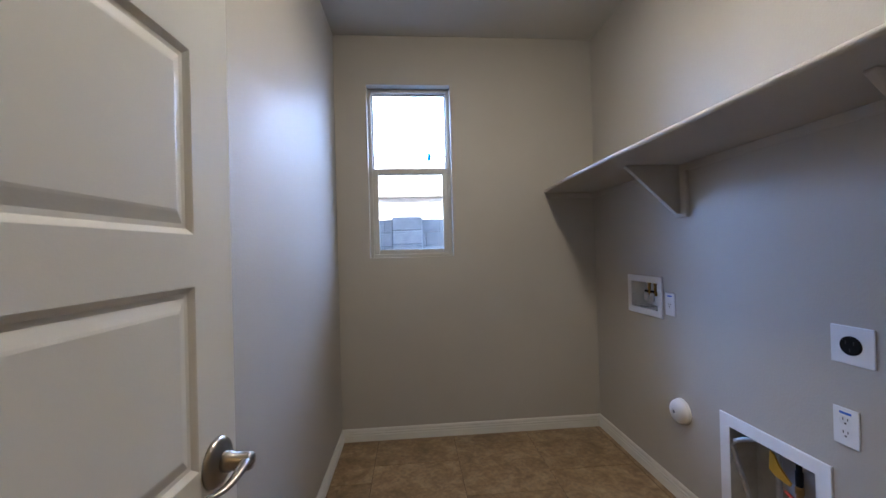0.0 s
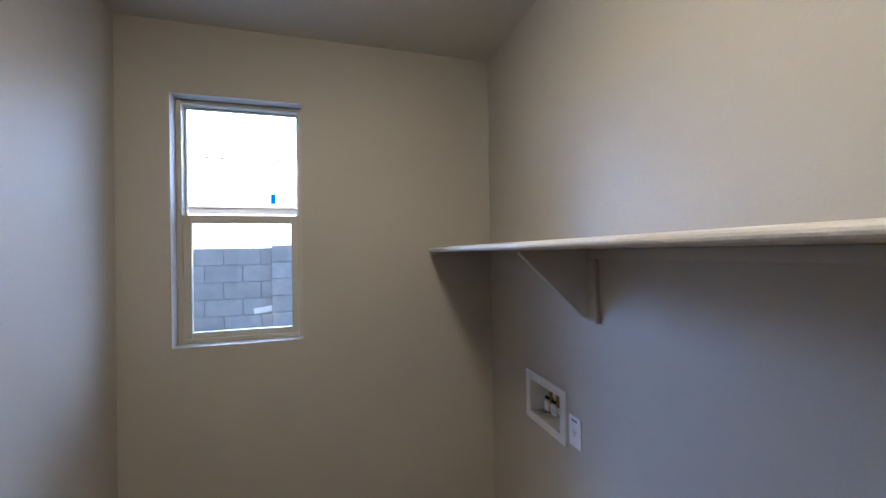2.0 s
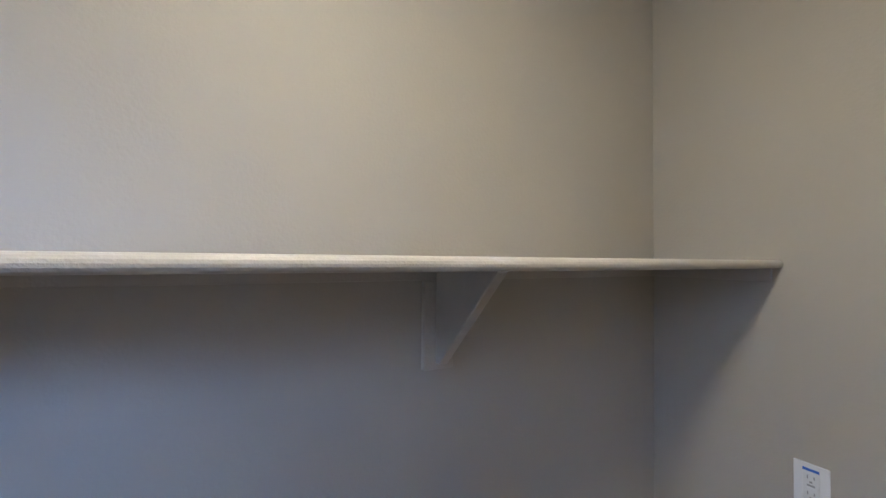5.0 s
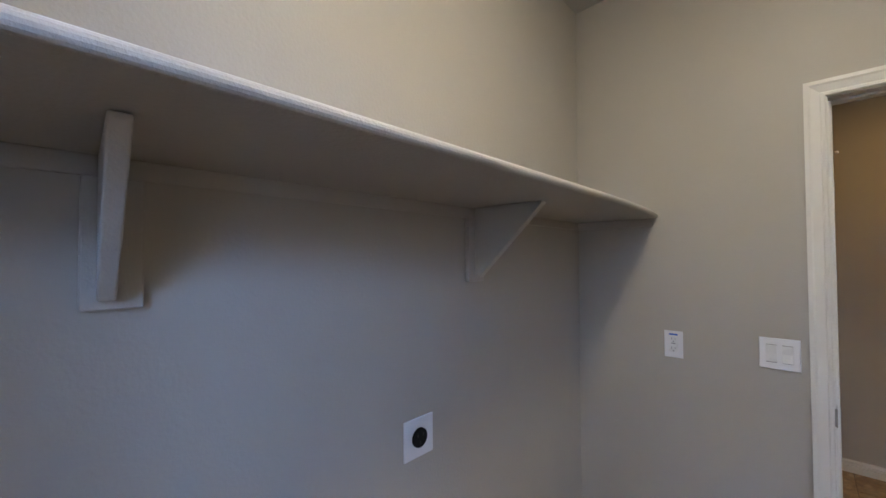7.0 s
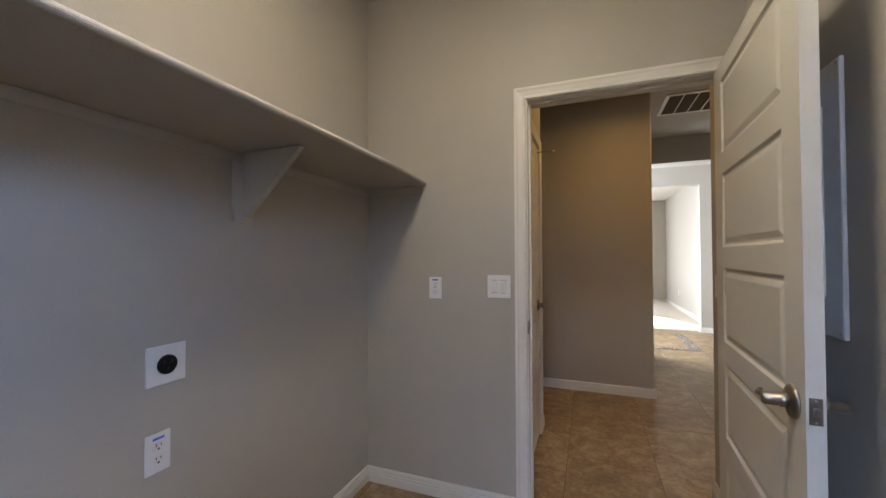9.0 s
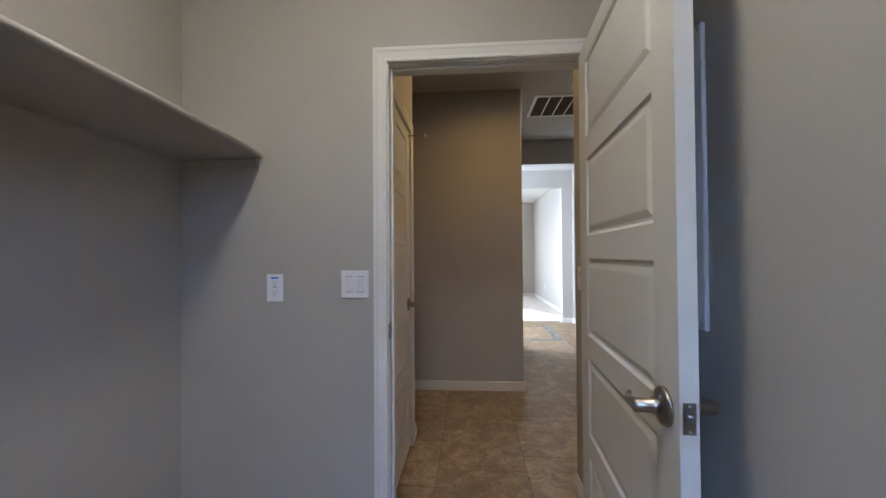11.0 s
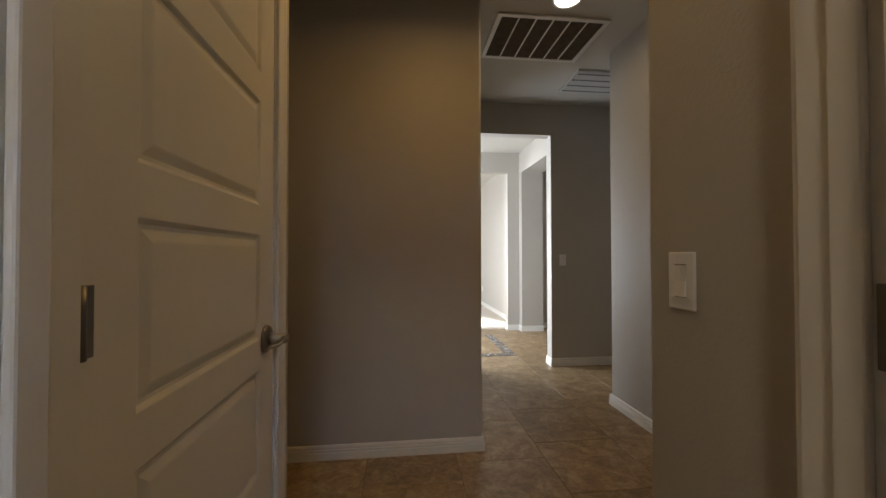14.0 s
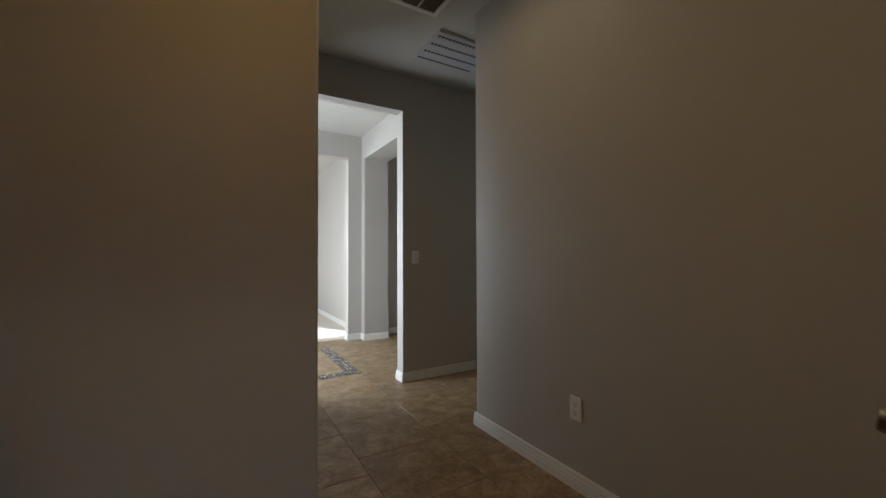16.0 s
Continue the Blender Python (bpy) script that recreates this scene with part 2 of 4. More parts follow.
def lathe(bm, profile, axis="y", sides=28, centre=(0, 0, 0)):
    """Turns (radius, along) pairs about an axis; along counts in the axis's own direction."""
    cx, cy, cz = centre
    rings = []
    for r, a in profile:
        ring = []
        for i in range(sides):
            c, s = r * math.cos(2 * math.pi * i / sides), r * math.sin(2 * math.pi * i / sides)
            p = {"y": (cx + c, cy + a, cz + s), "z": (cx + c, cy + s, cz + a), "x": (cx + a, cy + c, cz + s)}[axis]
            ring.append(bm.verts.new(p))
        rings.append(ring)
    for r0, r1 in zip(rings, rings[1:]):
        for i in range(sides):
            bm.faces.new((r0[i], r0[(i + 1) % sides], r1[(i + 1) % sides], r1[i]))
    bm.faces.new(rings[0][::-1])
    bm.faces.new(rings[-1])


def wall(name, axis, d0, d1, u0, u1, z0, z1, openings=(), label="", mat=None, round_edges=None, r=0.018):
    """A wall with thickness d0..d1 across its axis ("x" or "y"), length u0..u1, and openings (ua, ub, za, zb) through it."""
    us = sorted({u0, u1, *[c for o in openings for c in o[:2] if u0 < c < u1]})
    zs = sorted({z0, z1, *[c for o in openings for c in o[2:] if z0 < c < z1]})
    solid = lambda i, k: 0 <= i < len(us) - 1 and 0 <= k < len(zs) - 1 and not any(
        o[0] < (us[i] + us[i + 1]) / 2 < o[1] and o[2] < (zs[k] + zs[k + 1]) / 2 < o[3] for o in openings)
    bm = bmesh.new()
    known = {}

    def vert(u, d, z):
        key = (u, d, z)
        if key not in known:
            known[key] = bm.verts.new((d, u, z) if axis == "x" else (u, d, z))
        return known[key]
    for i in range(len(us) - 1):
        for k in range(len(zs) - 1):
            if not solid(i, k):
                continue
            a, b, c, e = us[i], us[i + 1], zs[k], zs[k + 1]
            for d in (d0, d1):
                bm.faces.new((vert(a, d, c), vert(b, d, c), vert(b, d, e), vert(a, d, e)))
            for (di, dk), (p, q) in {(-1, 0): ((a, c), (a, e)), (1, 0): ((b, c), (b, e)), (0, -1): ((a, c), (b, c)), (0, 1): ((a, e), (b, e))}.items():
                if not solid(i + di, k + dk):
                    bm.faces.new((vert(p[0], d0, p[1]), vert(q[0], d0, q[1]), vert(q[0], d1, q[1]), vert(p[0], d1, p[1])))
    if round_edges:
        soft(bm, r, 4, lambda e: len(e.link_faces) == 2 and e.calc_face_angle(0) > 1 and round_edges(e))
    ob = part(name, bm, mat or PAINT)
    return tagged(ob, label or "greige painted wall with orange-peel texture", "wall", kind="structure")


def mid_edge(e):
    return (e.verts[0].co + e.verts[1].co) / 2


def upright(e):
    a, b = e.verts[0].co, e.verts[1].co
    return abs(a.x - b.x) < 1e-4 and abs(a.y - b.y) < 1e-4


def prism(name, plan, z0, z1, rounded=(), label="", r=0.018):
    """A wall block over a plan outline; the corners listed in rounded are bull-nosed."""
    bm = bmesh.new()
    lo = [bm.verts.new((x, y, z0)) for x, y in plan]
    hi = [bm.verts.new((x, y, z1)) for x, y in plan]
    n = len(plan)
    for i in range(n):
        bm.faces.new((lo[i], lo[(i + 1) % n], hi[(i + 1) % n], hi[i]))
    bm.faces.new(lo[::-1])
    bm.faces.new(hi)
    marks = [plan[i] for i in rounded]
    soft(bm, r, 5, lambda e: upright(e) and any(abs(e.verts[0].co.x - x) < 1e-4 and abs(e.verts[0].co.y - y) < 1e-4 for x, y in marks))
    return tagged(part(name, bm, PAINT), label or "greige painted wall with rounded drywall corner", "wall", kind="structure")


def sweep(bm, plan, profile, place):
    """Sweeps (offset, height) pairs along a plan polyline with mitred corners, to its left; place maps (u, v, h) to the world."""
    rows = []
    n = len(plan)
    for k in range(n):
        p = Vector(plan[k])
        d0 = (p - Vector(plan[k - 1])).normalized() if k else None
        d1 = (Vector(plan[k + 1]) - p).normalized() if k < n - 1 else None
        d0, d1 = d0 or d1, d1 or d0
        n0, n1 = Vector((-d0.y, d0.x)), Vector((-d1.y, d1.x))
        m = n0 + n1
        m = m / max(0.2, m.dot(n0))
        rows.append([bm.verts.new(place(p.x + m.x * o, p.y + m.y * o, h)) for o, h in profile])
    for r0, r1 in zip(rows, rows[1:]):
        for i in range(len(profile) - 1):
            bm.faces.new((r0[i], r1[i], r1[i + 1], r0[i + 1]))
    bm.faces.new(rows[0])
    bm.faces.new(rows[-1][::-1])


BASE_PROFILE = [(0.0005, 0.0), (0.014, 0.0), (0.014, 0.040), (0.0095, 0.043), (0.0095, 0.046), (0.013, 0.049), (0.013, 0.056), (0.0085, 0.059), (0.0085, 0.064), (0.0115, 0.067), (0.010, 0.076), (0.006, 0.082), (0.0005, 0.083)]


def baseboard(plan):
    bm = bmesh.new()
    sweep(bm, plan, BASE_PROFILE, lambda x, y, h: (x, y, h))
    return tagged(part("baseboard", bm, TRIM), "white painted moulded baseboard along the wall", "baseboard", kind="structure")


CASE_PROFILE = [(0.0, 0.0005), (0.0, 0.009), (0.004, 0.012), (0.012, 0.012), (0.015, 0.0095), (0.040, 0.014), (0.046, 0.017), (0.058, 0.017), (0.058, 0.0005)]


def casing(width, height, m, parent=None):
    """Door casing round an opening that starts at the local origin and runs along local +x; the wall's face looks to local -y."""
    bm = bmesh.new()
    sweep(bm, [(-0.0, 0.0), (-0.0, height), (width, height), (width, 0.0)], CASE_PROFILE, lambda u, v, h: (u, -h, v))
    ob = part("casing", bm, TRIM, parent)
    ob.matrix_local = m
    return ob

# ---- structure: shells of the rooms ----
H = 2.745
Z0 = -0.02
wall("wall_north", "y", 2.705, 2.865, -0.12, 1.96, Z0, H, [(0.214, 0.783, 1.23, 2.41)],
     "greige painted wall with a single-hung window",
     round_edges=lambda e: mid_edge(e).y < 2.71 and 0.1 < mid_edge(e).x < 0.9 and 1.1 < mid_edge(e).z < 2.5, r=0.012)
wall("wall_east", "x", 1.80, 1.96, -0.115, 2.705, Z0, H, [(2.021, 2.261, 0.916, 1.062), (1.238, 1.577, 0.14, 0.504)],
     "greige painted wall with laundry hook-up boxes")
wall("wall_west", "x", -0.12, 0.0, -0.38, 2.705, Z0, H, (), "greige painted wall, satin paint catching the window")
wall("wall_south", "y", -0.115, 0.0, 0.0, 1.80, Z0, H, [(0.052, 0.907, -0.1, 2.055)], "greige painted wall with the laundry doorway")
wall("wall_hall_north", "y", -0.497, -0.38, -1.075, 0.0, Z0, H, [(-0.97, -0.172, -0.1, 2.055)], "greige painted hall wall with a door",
     round_edges=lambda e: upright(e) and mid_edge(e).x > -0.01 and mid_edge(e).y < -0.45)
prism("wall_hall_east", [(0.945, -0.115), (0.945, -0.16), (1.06, -0.16), (1.06, -0.115)], Z0, H, (),
      "short greige painted wall beside a closet door")
prism("wall_hall_end", [(0.945, -0.92), (0.945, -1.06), (2.2, -1.06), (2.2, -0.94), (1.06, -0.94), (1.06, -0.92)], Z0, H, (1,),
      "greige painted hall wall end with rounded corner")
wall("wall_hall_head", "x", 0.945, 1.06, -0.92, -0.16, 2.055, H, (), "greige painted wall above the closet door")
prism("wall_hall_south", [(0.075, -3.536), (0.075, -1.944), (2.2, -1.944), (2.2, -2.066), (0.19, -2.066), (0.19, -3.536)], Z0, H, (1,),
      "greige painted hall wall with rounded corner")
prism("wall_hall_west", [(-1.075, -0.38), (-1.075, -2.511), (-1.195, -2.511), (-1.195, -0.38)], Z0, H, (1, 2), "greige painted hall wall, lit by a recessed lamp")
wall("wall_gallery", "y", -3.656, -3.536, -2.7, 0.19, Z0, H, [(-1.015, 0.075, -0.1, 2.42)], "greige painted wall with a cased drywall opening",
     round_edges=lambda e: (upright(e) and abs(mid_edge(e).x + 1.015) < 0.01) or (abs(mid_edge(e).z - 2.42) < 0.01 and -1.01 < mid_edge(e).x < 0.06))
wall("wall_gallery_south", "y", -5.57, -5.45, -1.285, 3.5, Z0, H, [(-1.10, 0.4, -0.1, 2.43)], "pale painted wall with a drywall opening into a sunny room",
     round_edges=lambda e: upright(e) and abs(mid_edge(e).x + 1.10) < 0.01)
wall("wall_gallery_west", "x", -1.62, -1.285, -5.57, -3.656, Z0, H, [(-5.33, -3.78, -0.1, 2.425)], "pale painted thick wall with a wide opening",
     round_edges=lambda e: upright(e) and abs(mid_edge(e).y + 5.33) < 0.01)
# This wall and its opening are out of view, added for the fill lamp.
wall("wall_gallery_east", "x", 1.20, 1.32, -5.45, -3.536, Z0, H, [(-5.1, -3.8, 0.1, 2.4)], "unseen pale painted wall with an opening added for the fill lamp")
wall("wall_side_room", "y", -5.69, -5.57, -2.8, -1.46, Z0, H, (), "pale painted wall of a side room")
wall("wall_far_west", "x", -2.80, -2.70, -5.57, -2.3, Z0, H, (), "greige painted end wall of the hall")
wall("wall_passage", "y", -2.40, -2.30, -2.70, -1.195, Z0, H, (), "greige painted passage wall")
wall("wall_hall_far_east", "x", 2.20, 2.32, -2.066, -0.94, Z0, H, (), "greige painted end wall of the hall")
wall("wall_great_room_west", "x", -1.46, -1.34, -9.85, -5.57, Z0, H, (), "pale painted wall lit by sun from the floor")
wall("wall_great_room_south", "y", -9.97, -9.85, -1.46, 3.62, Z0, H, [(0.97, 3.2, 0.0, 2.31)], "pale painted far wall with a wide glazed opening")
wall("wall_great_room_east", "x", 3.50, 3.62, -9.85, -5.45, Z0, H, (), "pale painted wall of the sunny room")
bm = bmesh.new()
box(bm, -2.9, -5.51, H, 2.4, 2.865, H + 0.1)
tagged(part("ceiling", bm, CEIL), "flat ceiling with textured off-white paint", "ceiling", kind="structure")
bm = bmesh.new()
box(bm, -1.5, -9.97, H, 3.62, -5.51, H + 0.1)
tagged(part("ceiling_great_room", bm, CEIL), "flat off-white ceiling of the sunny room", "ceiling", kind="structure")
# Roof block is out of view; its height is added to shade the garden wall.
bm = bmesh.new()
box(bm, -3.2, -3.6, H + 0.1, 2.7, 2.865, 4.45)
soft(bm, 0.03)
tagged(part("roof", bm, STUCCO), "cream stucco roof block, raised unseen to shade the garden wall", "roof", kind="structure")
# Parapet height added out of view, to block sun from the gallery opening.
bm = bmesh.new()
box(bm, -1.7, -9.97, H + 0.1, 3.62, -5.0, 4.1)
soft(bm, 0.03)
tagged(part("sun_block_roof", bm, STUCCO), "cream stucco roof block, raised unseen to keep sun from the gallery", "roof", kind="structure")
bm = bmesh.new()
box(bm, -2.9, -9.97, -0.25, 3.62, 2.9, -0.0022)
floor = tagged(part("floor", bm, GROUT), "floor of large brown mottled ceramic tiles", "floor", kind="structure")

bm = bmesh.new()
box(bm, -1.34, -9.85, -0.0055, 3.5, -5.56, 0.004)
tagged(part("carpet", bm, CARPET), "pale beige carpet in the sunny room", "carpet", kind="structure")

baseboard([(0.953, 0.0), (1.80, 0.0), (1.80, 2.705), (0.0, 2.705), (0.0, 0.02)])
baseboard([(0.075, -3.53), (0.075, -1.944), (2.2, -1.944)])
baseboard([(-1.075, -0.50), (-1.075, -2.511), (-1.195, -2.511), (-1.195, -2.31)])
baseboard([(-2.7, -3.536), (-1.95, -3.536)])
baseboard([(-1.80, -3.536), (-1.015, -3.536), (-1.015, -3.656), (-1.27, -3.656)])
baseboard([(-1.62, -5.33), (-1.285, -5.33), (-1.285, -5.45), (-1.10, -5.45), (-1.10, -5.57), (-1.34, -5.57), (-1.34, -9.85), (0.95, -9.85)])
baseboard([(-2.7, -5.57), (-1.62, -5.57)])
baseboard([(2.2, -1.06), (0.945, -1.06), (0.945, -0.985)])
baseboard([(0.0, -0.14), (0.0, -0.497), (-0.112, -0.497)])

# ---- doors ----
PANELS = [(0.194, 0.482), (0.564, 0.852), (0.934, 1.222), (1.303, 1.591), (1.672, 1.960)]


def nested(bm, x0, x1, z0, z1, y, out, steps):
    """Rectangular mouldings, one inside the other: (inset, depth) pairs, closed by a field."""
    loops = []
    for inset, depth in steps:
        yy = y - out * depth
        loops.append([bm.verts.new(p) for p in ((x0 + inset, yy, z0 + inset), (x1 - inset, yy, z0 + inset), (x1 - inset, yy, z1 - inset), (x0 + inset, yy, z1 - inset))])
    for a, b in zip(loops, loops[1:]):
        for i in range(4):
            bm.faces.new((a[i], a[(i + 1) % 4], b[(i + 1) % 4], b[i]))
    bm.faces.new(loops[-1])


def lever(parent, x, y, z, out, toward):
    """A lever set: round rose, neck and a wavy lever that points along toward (+1 or -1 in x); out: -1 or +1 in y."""
    bm = bmesh.new()
    lathe(bm, [(0.040, 0.0), (0.040, out * 0.004), (0.037, out * 0.009), (0.030, out * 0.012), (0.017, out * 0.013), (0.0155, out * 0.015)], "y", 32, (x, y, z))
    handle = part("lever_handle", bm, NICKEL, parent, "satin nickel lever handle", smooth=True)
    bm = bmesh.new()
    lathe(bm, [(0.0165, out * 0.012), (0.0165, out * 0.026), (0.0145, out * 0.028), (0.0145, out * 0.056), (0.0125, out * 0.061), (0.006, out * 0.063)], "y", 24, (x, y, z))
    part("neck", bm, NICKEL, handle, smooth=True)
    bm = bmesh.new()
    pts, rad = [], []
    for k in range(15):
        s = k / 14
        pts.append((x + toward * (s * 0.100 - 0.006), y + out * (0.050 + 0.009 * math.sin(s * 3.1) - 0.012 * s * s), z + 0.004 * math.sin(s * 6.0) - 0.003 * s))
        rad.append(0.0105 - 0.0055 * s)
    tube(bm, pts, rad, 14, 0.72)
    part("lever", bm, NICKEL, handle, smooth=True)
    return handle


def door_leaf(name, width, label, m, lever_side=1, toward=-1, levers=(-1, 1), hinges=True):
    """A five-panel moulded door leaf: hinge edge at the local origin, width along +x, thickness 35 mm to +y."""
    th, top, stile = 0.035, 2.03, 0.107
    root = empty(name, label, "door", m, kind="structure")
    bm = bmesh.new()
    for y, in ((0.0,), (th,)):
        xs = [0.0, stile, width - stile, width]
        zs = [0.012] + [c for p in PANELS for c in p] + [top]
        for i in range(3):
            for k in range(len(zs) - 1):
                if i == 1 and k % 2 == 1:
                    continue
                bm.faces.new([bm.verts.new(p) for p in ((xs[i], y, zs[k]), (xs[i + 1], y, zs[k]), (xs[i + 1], y, zs[k + 1]), (xs[i], y, zs[k + 1]))])
    for a, b in (((0, 0.012), (0, top)), ((0, top), (width, top)), ((width, top), (width, 0.012)), ((width, 0.012), (0, 0.012))):
        bm.faces.new([bm.verts.new(p) for p in ((a[0], 0, a[1]), (b[0], 0, b[1]), (b[0], th, b[1]), (a[0], th, a[1]))])
    bmesh.ops.remove_doubles(bm, verts=bm.verts, dist=1e-5)
    part("leaf", bm, DOORPAINT, root)
    for y, out in ((0.0, -1), (th, 1)):
        for z0, z1 in PANELS:
            bm = bmesh.new()
            nested(bm, stile, width - stile, z0, z1, y, out, [(0.0, 0.0), (0.002, 0.0012), (0.009, 0.0068), (0.016, 0.0073), (0.019, 0.0064), (0.032, 0.0022), (0.036, 0.0014)])
            part("panel", bm, DOORPAINT, root)
    for out in levers:
        lever(root, width - 0.062, 0.0 if out < 0 else th, 0.926, out, toward)
    bm = soft_box(width - 0.0005, 0.0055, 0.896, width + 0.0012, 0.0295, 0.956, 0.0008, 1)
    plate = part("latch_plate", bm, NICKEL, root, "satin nickel latch plate")
    for z in (0.902, 0.950):
        bm = bmesh.new()
        lathe(bm, [(0.0028, 0.0), (0.0028, 0.0018), (0.0015, 0.0022)], "x", 10, (width, 0.0175, z))
        part("screw", bm, STEEL, plate)
    bm = soft_box(width, 0.011, 0.917, width + 0.009, 0.024, 0.935, 0.003, 2)
    part("latch_bolt", bm, NICKEL, plate)
    if hinges:
        for z in (0.22, 1.09, 1.82):
            bm = bmesh.new()
            tube(bm, [(0.0, th + 0.006, z - 0.045), (0.0, th + 0.006, z + 0.045)], 0.006, 12)
            part("hinge", bm, HINGE_METAL, root, "satin nickel hinge", smooth=True)
    return root


def jamb_set(parent, width, depth, height, stop_from):
    """Two jambs and a head lining an opening (local x 0..width, depth along +y), with stops."""
    for nm, a, b in (("jamb", (-0.018, 0.0, 0.0), (0.0, depth, height)), ("jamb", (width, 0.0, 0.0), (width + 0.018, depth, height)), ("head_jamb", (-0.018, 0.0, height), (width + 0.018, depth, height + 0.018))):
        part(nm, soft_box(*a, *b, 0.0012, 1), TRIM, parent)
    s0, s1 = stop_from, stop_from + 0.034
    for a, b in (((0.0, s0, 0.0), (0.011, s1, height)), ((width - 0.011, s0, 0.0), (width, s1, height)), ((0.011, s0, height - 0.011), (width - 0.011, s1, height))):
        part("door_stop_strip", soft_box(*a, *b, 0.003, 2), TRIM, parent)


# the laundry doorway, its casing on both faces, and its open leaf
frame_1 = empty("door_frame_1", "white painted door frame with moulded casing", "door frame", pose(0.889, 0.0, 0, 0, 0, 180), kind="structure")
jamb_set(frame_1, 0.819, 0.115, 2.037, 0.038)
casing(0.829, 2.042, pose(-0.005, 0, 0), frame_1)
casing(0.829, 2.042, Matrix.Translation((0.824, 0.115, 0)) @ pose(0, 0, 0, 0, 0, 180), frame_1)
bm = soft_box(-0.0003, 0.004, 0.884, 0.0016, 0.034, 0.960, 0.0008, 1)
strike = part("strike_plate", bm, NICKEL, frame_1, "satin nickel strike plate")
part("strike_lip", soft_box(-0.0045, -0.0115, 0.891, 0.0026, 0.0045, 0.953, 0.0032, 3), NICKEL, strike)
bm = soft_box(0.0012, 0.013, 0.907, 0.0020, 0.026, 0.937, 0.0003, 1)
part("strike_hole", bm, SLOT, frame_1)
for z in (0.22, 1.09, 1.82):
    part("hinge_leaf", soft_box(0.8172, 0.003, z - 0.045, 0.8194, 0.035, z + 0.045, 0.0006, 1), HINGE_METAL, frame_1)
HINGE = (0.072, 0.006)
door_leaf("door_1", 0.813, "open white five-panel door with satin nickel levers",
          Matrix.Translation((HINGE[0], HINGE[1], 0)) @ pose(0, 0, 0, 0, 0, 86.4) @ Matrix.Translation((0.0, -0.041, 0)))

# the closet door of the hall, closed
frame_2 = empty("door_frame_2", "white painted door frame with moulded casing", "door frame", pose(0.945, -0.185, 0, 0, 0, -90), kind="structure")
jamb_set(frame_2, 0.717, 0.115, 2.037, 0.042)
casing(0.727, 2.042, pose(-0.005, 0, 0), frame_2)
leaf_2 = door_leaf("door_2", 0.711, "closed white five-panel closet door, warm lamp light on it", pose(0.948, -0.188, 0, 0, 0, -90) @ pose(0, 0, 0), levers=(-1,), hinges=False)
for z in (0.22, 1.085, 1.82):
    bm = bmesh.new()
    tube(bm, [(-0.001, -0.006, z - 0.045), (-0.001, -0.006, z + 0.045)], 0.0065, 12)
    knuckle = part("hinge", bm, HINGE_METAL, leaf_2, "satin nickel hinge", smooth=True)
    part("hinge_leaf", soft_box(-0.0035, -0.005, z - 0.0445, 0.022, -0.0006, z + 0.0445, 0.0008, 1), HINGE_METAL, knuckle)
bm = bmesh.new()
tube(bm, [(0.66, -0.001, 2.0), (0.66, -0.110, 2.0)], 0.0035, 10)
rod = part("hinge_stop", bm, NICKEL, leaf_2, "slim metal door stop with a white tip", smooth=True)
bm = bmesh.new()
lathe(bm, [(0.006, -0.108), (0.0075, -0.112), (0.0075, -0.120), (0.005, -0.123)], "y", 14, (0.66, 0, 2.0))
part("rubber_tip", bm, PLASTIC, rod, smooth=True)

# the door beside the hall switch, closed
frame_3 = empty("door_frame_3", "white painted door frame with moulded casing", "door frame", pose(-0.952, -0.497, 0), kind="structure")
jamb_set(frame_3, 0.762, 0.115, 2.037, 0.045)
casing(0.772, 2.042, pose(-0.005, 0, 0), frame_3)
door_leaf("door_3", 0.757, "closed white five-panel door with satin nickel lever", pose(-0.9495, -0.494, 0), levers=(-1,), hinges=False)

# a cased door far along the hall wall
frame_4 = empty("door_frame_4", "white painted door casing at the end of the hall", "door frame", pose(-2.62, -3.536, 0), kind="structure")
casing(0.772, 2.042, pose(-0.005, 0, 0), frame_4)
door_leaf("door_4", 0.757, "closed white five-panel door at the end of the hall", pose(-2.615, -3.537, 0) @ Matrix.Translation((0, -0.004, 0)), levers=(), hinges=False)

# ---- window ----
win = empty("window_1", "almond vinyl single-hung window with clear panes", "window", pose(0.214, 2.775, 1.23), kind="structure")
WW, WH = 0.569, 1.18


def frame_of(name, x0, z0, x1, z1, w, y0, y1, parent, mat=VINYL, low=None):
    """Four bars of a frame, one mesh."""
    low = low or w
    bm = bmesh.new()
    for a in ((x0, z0, x0 + w, z1), (x1 - w, z0, x1, z1), (x0 + w, z0, x1 - w, z0 + low), (x0 + w, z1 - w, x1 - w, z1)):
        box(bm, a[0], y0, a[1], a[2], y1, a[3])
    soft(bm, 0.003, 2)
    return part(name, bm, mat, parent)


frame_of("window_frame", 0, 0, WW, WH, 0.024, 0.0, 0.07, win)
upper = frame_of("upper_sash", 0.024, 0.585, WW - 0.024, WH - 0.024, 0.010, 0.036, 0.058, win, low=0.026)
bm = bmesh.new()
box(bm, 0.032, 0.045, 0.600, WW - 0.032, 0.049, WH - 0.032)
up = part("pane", bm, GLASS, upper)
lower = frame_of("lower_sash", 0.024, 0.024, WW - 0.024, 0.622, 0.036, 0.004, 0.030, win, low=0.030)
bm = bmesh.new()
box(bm, 0.056, 0.015, 0.050, WW - 0.056, 0.019, 0.590)
lo = part("pane", bm, GLASS, lower)
up.visible_shadow = lo.visible_shadow = False
bm = bmesh.new()
box(bm, -0.02, 0.06, -0.03, WW + 0.02, 0.10, 0.0)
part("window_sill", bm, VINYL, win)
